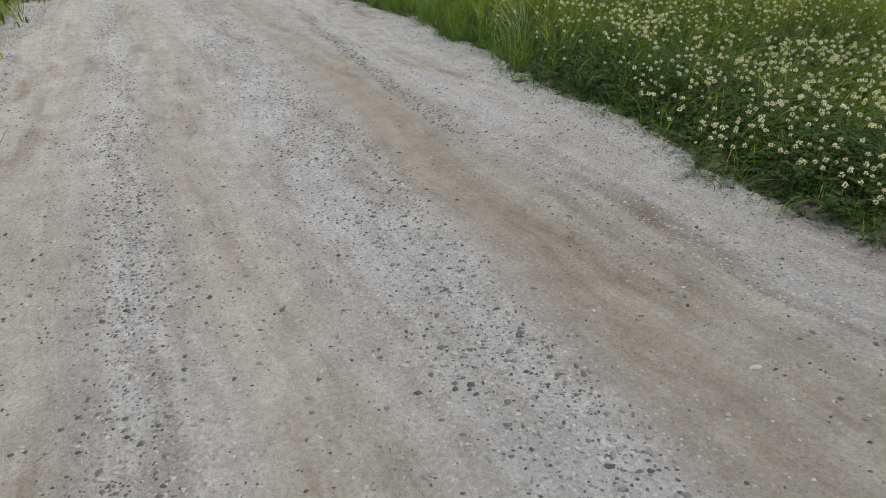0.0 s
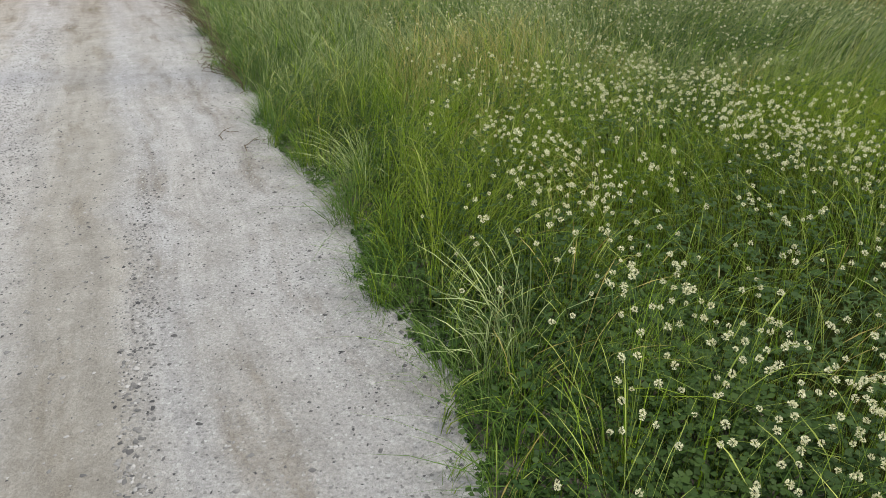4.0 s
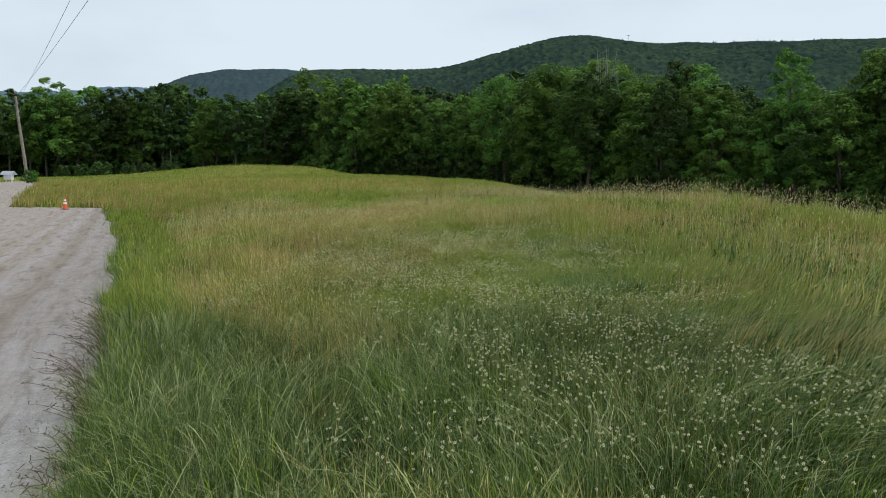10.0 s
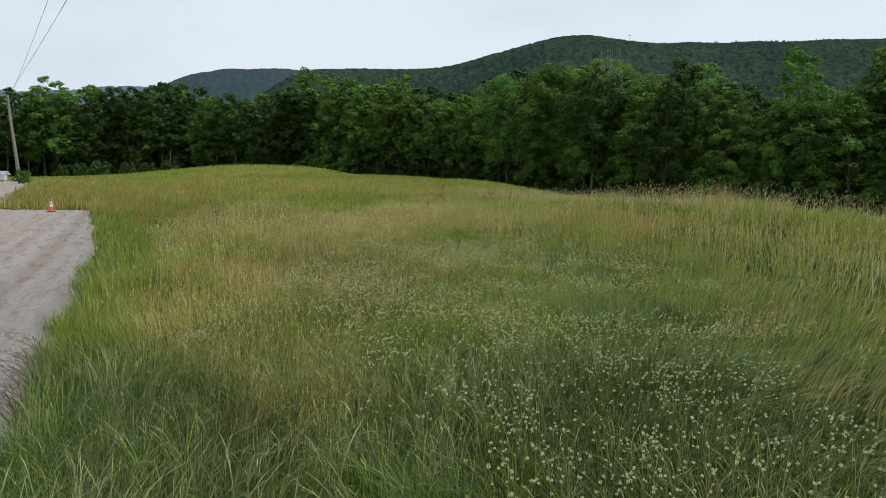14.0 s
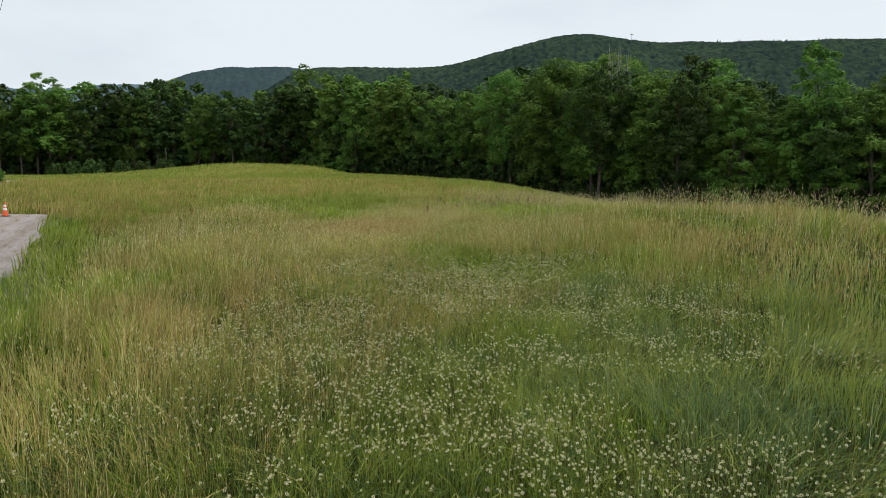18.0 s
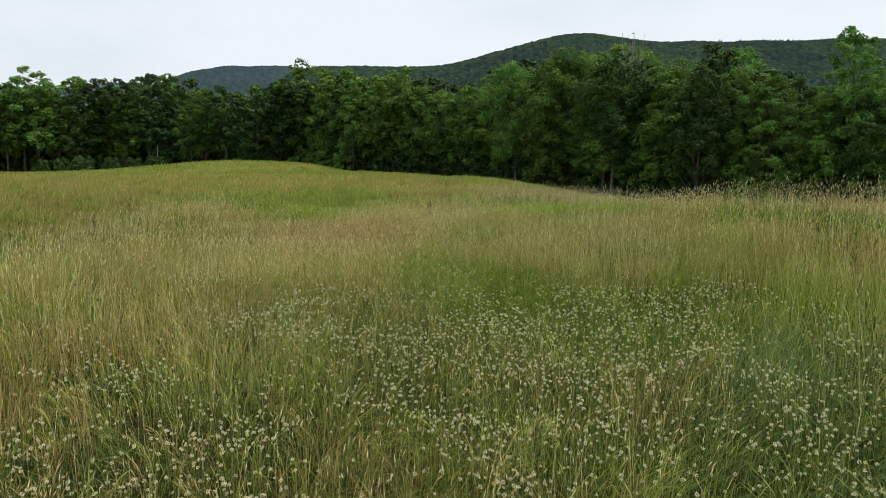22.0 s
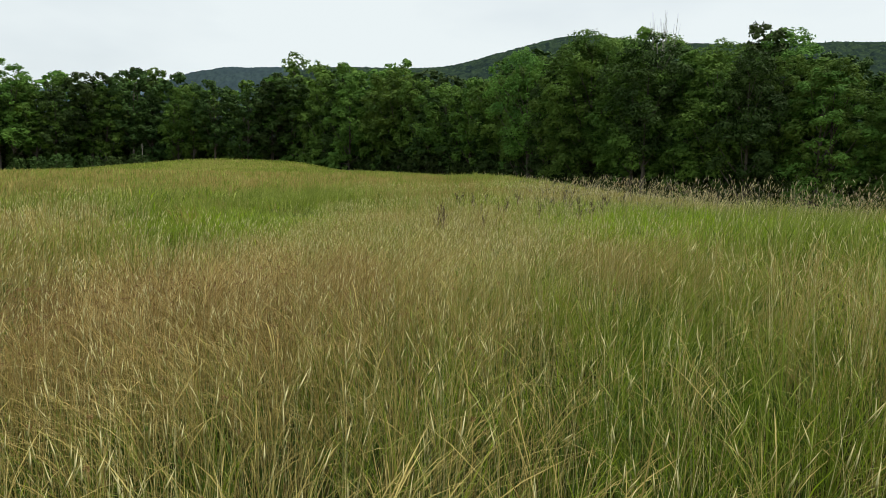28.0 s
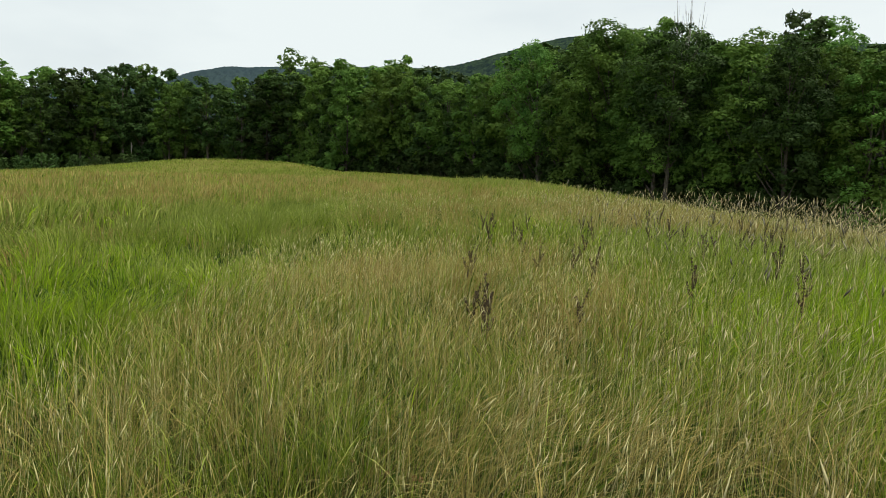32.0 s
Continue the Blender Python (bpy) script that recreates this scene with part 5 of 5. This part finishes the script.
for k in range(46):
    ty = 2.6 + 8.5 * (k + rng.random()) / 46
    if wobble(ty, 71.0, 0.9) < 0.6:
        continue
    tx = float(lane_right(ty)) + rng.uniform(0.02, 0.3)
    m = int(rng.integers(30, 60))
    px, py = tx + rng.normal(0, 0.05, m), ty + rng.normal(0, 0.07, m)
    hang.append(arching_straw(rng, px, py, rng.uniform(0.3, 0.52) * rng.uniform(0.6, 1.2, m), 0.0022, (np.full(m, -0.5) + 4 * (px - tx), -0.15 + 4 * (py - ty))))
stuff("overhanging_grass", "pale green grass tufts hanging over the lane's edge", "grass", hang, PALE_HAY)
stuff("edge_grass", "short tangled grass along the lane's edge", "grass", edge, EDGE_BLADE)
stuff("verge_grass", "short mixed grass and stems over the clover", "grass", over, BLADE)
stuff("edge_blades", "short tangled dark grass at the lane's edge", "grass", [blades(rng, xe[half:], ye[half:], (low[half:] + 0.08) * rng.uniform(0.5, 1.5, len(xe) - half), 0.004, 0.7)], EDGE_BLADE)
x, y = scatter(rng, 9000, -7, 1, 30.5, 39.5, 0.3)
k = rng.random(len(x)) < np.exp(-((x + 3.8) / 2.2) ** 2 - ((y - 34.8) / 2.8) ** 2) * step01((wobble(x, y, 0.4) - 0.25) / 0.5)
f, s = clover(rng, x[k], y[k], tall_patch(x[k], y[k]) * rng.uniform(0.75, 1.05, k.sum()))
stuff("dried_flowers", "dry brown clover heads among dead stalks", "flowers", [f, s], RUST)
stuff("clover_flowers", "round white clover heads scattered through the grass", "flowers", flowers, PETAL)
stuff("clover_stalks", "thin green clover stalks", "flowers", stalks, BLADE)
stuff("clover_leaves", "low three-part green clover leaves", "leaves", leaves, CLOVER_LEAF)

# ---- loose stones on the lane ----
n = 520000
x, y = rng.uniform(-6, 2, n), -4.5 + 15 * rng.random(n) ** 1.4
u = x + 0.47 * y + 0.12 * (wobble(y, 4.0, 1.2) - 0.5)
w = x + 0.4 * y + 0.06 * (wobble(x, y, 0.3) - 0.5)
windrow = np.exp(-((w - 0.17) / 0.055) ** 2) * step01((y - 0.5) / 0.5) * step01((5.5 - y) / 2.5)
bands = 0.13 + 2.2 * windrow + 0.8 * np.exp(-((u + 0.5) / 0.26) ** 2) + 1.0 * np.exp(-((u + 1.58) / 0.13) ** 2) + 0.22 * np.exp(-((u - 1.15) / 0.25) ** 2)
bank = (x < lane_left(y) + 0.12) & (x > lane_left(y) - 0.42)
bands = bands * (1 - 0.8 * step01((0.23 - np.abs(w + 0.08)) / 0.06) * step01((3.2 - y) / 1.2)) + 1.3 * bank
k = ((in_lane(x, y) > 0.0) | bank) & (rng.random(n) < bands * (0.2 + 1.1 * wobble(x, y, 0.4)) * np.clip(1.3 - y / 12, 0.2, 1))
x, y, windrow = x[k], y[k], windrow[k]
n = len(x)
r = 0.0024 + 0.0032 * rng.random(n) + 0.007 * rng.random(n) ** 7 + 0.0035 * windrow * rng.random(n) ** 3
spoke = np.arange(6) * math.tau / 6
a = rng.uniform(0, math.tau, n)[:, None] + spoke[None] + rng.uniform(-0.35, 0.35, (n, 6))
long_side = rng.uniform(0.7, 1.35, (n, 1))
out = rng.uniform(0.7, 1.25, (n, 6)) * r[:, None]
ring = np.stack([np.cos(a) * out * long_side, np.sin(a) * out / long_side, rng.uniform(-0.25, 0.2, (n, 6)) * r[:, None]], -1)
cap = np.stack([rng.uniform(-0.3, 0.3, n) * r, rng.uniform(-0.3, 0.3, n) * r, rng.uniform(0.45, 0.85, n) * r], -1)[:, None]
v = np.stack([x, y, lane_z(x, y) + r * 0.1], 1)[:, None] + np.concatenate([ring, cap], 1)
i = np.arange(n)[:, None] * 7
stone_faces = np.concatenate([i + np.array((q, (q + 1) % 6, 6)) for q in range(6)])
stuff("gravel", "loose grey and pale stones lying on the lane", "gravel", [(v.reshape(-1, 3), stone_faces)], STONE)


# ---- things by the lane ----
def traffic_cone(x, y):
    z = float(ground_z(x, y)) + 0.01
    root = thing("traffic_cone", "orange traffic cone with two white bands on the gravel edge", "traffic cone", at=(x, y, z))
    bm = bmesh.new()
    box(bm, (-0.18, -0.18, 0), (0.18, 0.18, 0.035), 0.012)
    part("base", bm, RUBBER, root, "square black rubber base")
    cuts = [(0.035, 0.14), (0.30, 0.096), (0.42, 0.077), (0.48, 0.067), (0.58, 0.051), (0.71, 0.03)]
    for k, ((z0, r0), (z1, r1)) in enumerate(zip(cuts, cuts[1:])):
        bm = bmesh.new()
        g = 0.002 if k in (1, 3) else 0.0
        tube(bm, [(0, 0, z0), (0, 0, z1)], [r0 + g, r1 + g], 20)
        if k in (1, 3):
            part("band", bm, WHITE_BAND, root, "white reflective band")
        else:
            part("cone_body", bm, ORANGE, root)


def utility_pole(x, y, high, lean_x):
    z = float(ground_z(x, y)) - 0.3
    root = thing("utility_pole", "leaning weathered wooden utility pole beside the lane", "utility pole", at=(x, y, z))
    bm = bmesh.new()
    tube(bm, [(lean_x * k / 6 * high + 0.03 * math.sin(k), 0, high * k / 6) for k in range(7)], [0.17 - 0.055 * k / 6 for k in range(7)], 12)
    part("pole", bm, POLE_WOOD, root)
    for k, drop in enumerate((0.25, 1.0)):
        bm = bmesh.new()
        tube(bm, [(lean_x * (high - drop) - 0.05, -0.22, high - drop), (lean_x * (high - drop) - 0.05, -0.05, high - drop)], [0.022, 0.028], 8)
        part("insulator", bm, CABLE, root, "small dark insulator")
    return Vector((x + lean_x * high, y - 0.2, z + high))


top = utility_pole(-43.4, 73.7, 9.0, -0.1)


def cable(name, a, b, sag, r):
    bm = bmesh.new()
    pts = []
    for k in range(25):
        s = k / 24
        p = Vector(a).lerp(Vector(b), s)
        p.z -= sag * 4 * s * (1 - s)
        pts.append(p)
    tube(bm, pts, [r] * 25, 5)
    ob = part(name, bm, CABLE)
    tagged(ob, "thin dark overhead cable strung from the utility pole", "cable", "overhead cables")


cable("overhead_cable", top - Vector((0, 0, 0.25)), (17.0, -10, 10.4), 0.7, 0.011)
cable("overhead_cable", top - Vector((0, 0, 1.0)), (14.6, -10, 10.2), 0.7, 0.009)
traffic_cone(-22.55, 43.8)


def notice_shelter(x, y):
    """A little white shelter with a pale gabled roof, by the lane's bend."""
    z = float(ground_z(x, y))
    root = thing("shelter", "small white roadside shelter box with a pale gabled roof", "shelter", at=(x, y, z))
    for dx in (-0.35, 0.35):
        bm = bmesh.new()
        box(bm, (dx - 0.05, -0.05, -0.2), (dx + 0.05, 0.05, 0.5), 0.008)
        part("post", bm, WHITE_PAINT, root)
    bm = bmesh.new()
    box(bm, (-0.45, -0.3, 0.45), (0.45, 0.3, 1.05), 0.01)
    part("box", bm, WHITE_PAINT, root)
    for sgn in (-1, 1):
        bm = bmesh.new()
        a = [bm.verts.new(p) for p in ((-0.75, 0, 1.5), (0.75, 0, 1.5), (0.75, sgn * 0.62, 1.02), (-0.75, sgn * 0.62, 1.02))]
        f = bm.faces.new(a)
        bmesh.ops.solidify(bm, geom=[f], thickness=0.035)
        part("roof_slope", bm, ROOF_METAL, root)


def leaf_rosette(x, y, turn):
    """A broad-leaved weed lying flat at the lane's edge."""
    z = float(lane_z(np.float64(x), np.float64(y)))
    root = thing("rosette_weed", "pale green broad-leaved rosette at the lane's edge", "weed", at=(x, y, z))
    rng_w = random.Random(turn)
    for k in range(9):
        a = radians(turn + k * 137)
        length, wide = rng_w.uniform(0.045, 0.085), rng_w.uniform(0.011, 0.017)
        bm = bmesh.new()
        rows = []
        for j in range(6):
            s = j / 5
            w = wide * math.sin(math.pi * min(1, 0.12 + 0.86 * s)) ** 0.8
            h = 0.015 + 0.07 * s - 0.07 * s * s
            c = Vector((math.cos(a), math.sin(a), 0)) * length * s + Vector((0, 0, h))
            n = Vector((-math.sin(a), math.cos(a), 0))
            rows.append([bm.verts.new(c + n * w + Vector((0, 0, 0.006))), bm.verts.new(c - Vector((0, 0, 0.002))), bm.verts.new(c - n * w + Vector((0, 0, 0.006)))])
        for p, q in zip(rows, rows[1:]):
            for i in (0, 1):
                bm.faces.new((p[i], p[i + 1], q[i + 1], q[i]))
        part("leaf", bm, WEED_LEAF, root)


def twig(x, y, turn, length, bow):
    """A thin dead stalk lying on the gravel."""
    bm = bmesh.new()
    pts = []
    for k in range(7):
        s = k / 6 - 0.5
        px, py = s * length, bow * length * (0.25 - s * s) * 4
        c, d = math.cos(radians(turn)), math.sin(radians(turn))
        wx, wy = x + px * c - py * d, y + px * d + py * c
        pts.append((wx, wy, float(lane_z(np.float64(wx), np.float64(wy))) + 0.006 + 0.02 * (k % 3 == 1)))
    tube(bm, pts, [0.0035 - 0.0003 * k for k in range(7)], 5)
    tube(bm, [pts[4], (pts[4][0] + 0.04, pts[4][1] + 0.05, pts[4][2] + 0.01)], [0.002, 0.001], 4)
    tagged(part("twig", bm, TWIG), "thin dry brown twig lying on the gravel", "twig", "twigs on the lane")


WEED_LEAF = leaf_material("weed_leaf", (0.11, 0.16, 0.065), (0.24, 0.3, 0.14), (0.12, 0.17, 0.07), (0.22, 0.28, 0.13), 20.0, 0.5, 0.2)
TWIG = solid_material("dry_twig", [(0.3, (0.07, 0.05, 0.035)), (0.7, (0.16, 0.12, 0.08))], 40.0, 0.9, 0.3)
notice_shelter(-54.7, 88.0)
leaf_rosette(0.3, 1.78, 20)
for tx, ty, ta, tl, tb in ((-1.46, 5.62, 80, 0.24, 0.35), (-1.2, 5.42, 70, 0.3, 0.3), (-1.08, 5.6, 60, 0.26, 0.2), (-1.6, 6.9, 20, 0.3, 0.15), (-2.4, 8.3, 40, 0.35, 0.3), (-2.15, 7.9, 15, 0.4, 0.35), (-1.3, 6.2, 30, 0.2, 0.3)):
    twig(tx, ty, ta, tl, tb)


def pale_snag(x, y, tall):
    root = thing("snag", "thin pale dead stem standing before the dark wood", "tree", at=(x, y, float(ground_z(x, y)) - 0.2))
    bm = bmesh.new()
    tube(bm, [(0, 0, 0), (0.05, 0, tall * 0.5), (-0.05, 0, tall)], [0.16, 0.13, 0.09], 7)
    part("stem", bm, DEAD_WOOD, root)
    bm = bmesh.new()
    tube(bm, [(0, 0, tall * 0.8), (0.5, -0.2, tall * 0.92)], [0.06, 0.02], 5)
    part("stub", bm, DEAD_WOOD, root)


pale_snag(-90.5, 223, 9.0)


# ---- tall weeds ----
def dock_stalk(x, y, tall, lean, seed):
    """A dead dock: a stiff stalk with whorls of dark seeds."""
    rng_d = np.random.default_rng(seed)
    z = float(ground_z(x, y))
    root = thing("dock_stalk", "dark brown seeding dock stalk standing in the meadow", "weed", "docks in the meadow", (x, y, z))
    bm = bmesh.new()
    line = lambda s: (lean * tall * s * s, 0.03 * math.sin(s * 4), tall * s)
    tube(bm, [line(k / 5) for k in range(6)], [0.005 - 0.0006 * k for k in range(6)], 5)
    part("stem", bm, DOCK, root)
    for k in range(3):
        a, s0 = k * 2.2 + seed, 0.5 + 0.1 * k
        p = Vector(line(s0))
        q = p + Vector((math.cos(a) * 0.06, math.sin(a) * 0.06, tall * 0.2))
        bm = bmesh.new()
        tube(bm, [p, p.lerp(q, 0.5) + Vector((math.cos(a) * 0.02, math.sin(a) * 0.02, 0)), q], [0.003, 0.0025, 0.0015], 4)
        part("branch", bm, DOCK, root)
        on = np.array([p.lerp(q, f) for f in np.linspace(0.3, 1, 6)])
        v, f = leaf_cloud(rng_d, on, np.full(6, 0.016), 90, 0.014)
        ob = new("seeds", mesh_from("seeds", v, [f], DOCK))
        ob.parent = root
    on = np.array([line(s) for s in np.linspace(0.55, 1.0, 11)])
    v, f = leaf_cloud(rng_d, on, np.full(11, 0.013), 170, 0.011)
    ob = new("seeds", mesh_from("seeds", v, [f], DOCK))
    ob.parent = root


for k, (x, y, tall, lean) in enumerate(((-10.2, 35.0, 0.95, 0.08), (-12.3, 41.6, 0.9, -0.1), (6.6, 40.0, 0.62, 0.2))):
    dock_stalk(x, y, tall, lean, k)
for k in range(44):
    u, w = LATTICE[k, 11], LATTICE[k, 13]
    dock_stalk(-1.6 + (5 + 9 * w) * (0.0 + 0.68 * u), 42.3 + 9 * w, 0.66 + 0.22 * LATTICE[k, 15], 0.3 * (LATTICE[k, 17] - 0.4), 10 + k)


def dry_weed(x, y, seed, size=1.0):
    """Thin dark stalks arching out over the gravel from one root, small seed knots along them."""
    rng_d = random.Random(seed)
    root = thing("dry_weed", "dark wiry weed arching over the lane's gravel edge", "weed", "weeds at the lane's edge", (x, y, float(ground_z(x, y))))
    for k in range(8):
        a = math.radians(rng_d.uniform(120, 240))
        reach, rise = size * rng_d.uniform(0.12, 0.36), size * rng_d.uniform(0.18, 0.36)
        kink = rng_d.uniform(-0.06, 0.06)
        bm = bmesh.new()
        pts = [(math.cos(a) * reach * s + kink * math.sin(s * 6), math.sin(a) * reach * s, rise * (1.8 * s - 0.95 * s * s)) for s in (0, 0.2, 0.4, 0.6, 0.8, 1.0)]
        tube(bm, pts, [0.003, 0.0027, 0.0024, 0.002, 0.0016, 0.001], 4)
        for s in (2, 3, 4, 5):
            p = pts[s]
            tube(bm, [p, (p[0] + rng_d.uniform(-0.04, 0.04), p[1] + rng_d.uniform(-0.04, 0.04), p[2] + rng_d.uniform(0.01, 0.035))], [0.0014, 0.0036], 4)
        part("stalk", bm, TWIG, root)


for k, (x, y) in enumerate(((-1.98, 7.6), (-2.2, 8.1), (-2.42, 8.7), (-1.75, 7.0), (-2.9, 9.8))):
    dry_weed(x, y, k)
for k in range(16):
    y = 9.2 + 0.27 * k + 0.2 * LATTICE[k, 3]
    dry_weed(float(lane_right(y)) + 0.12 * LATTICE[k, 5] - 0.02, y, 20 + k, 1.15 + 0.5 * LATTICE[k, 9])
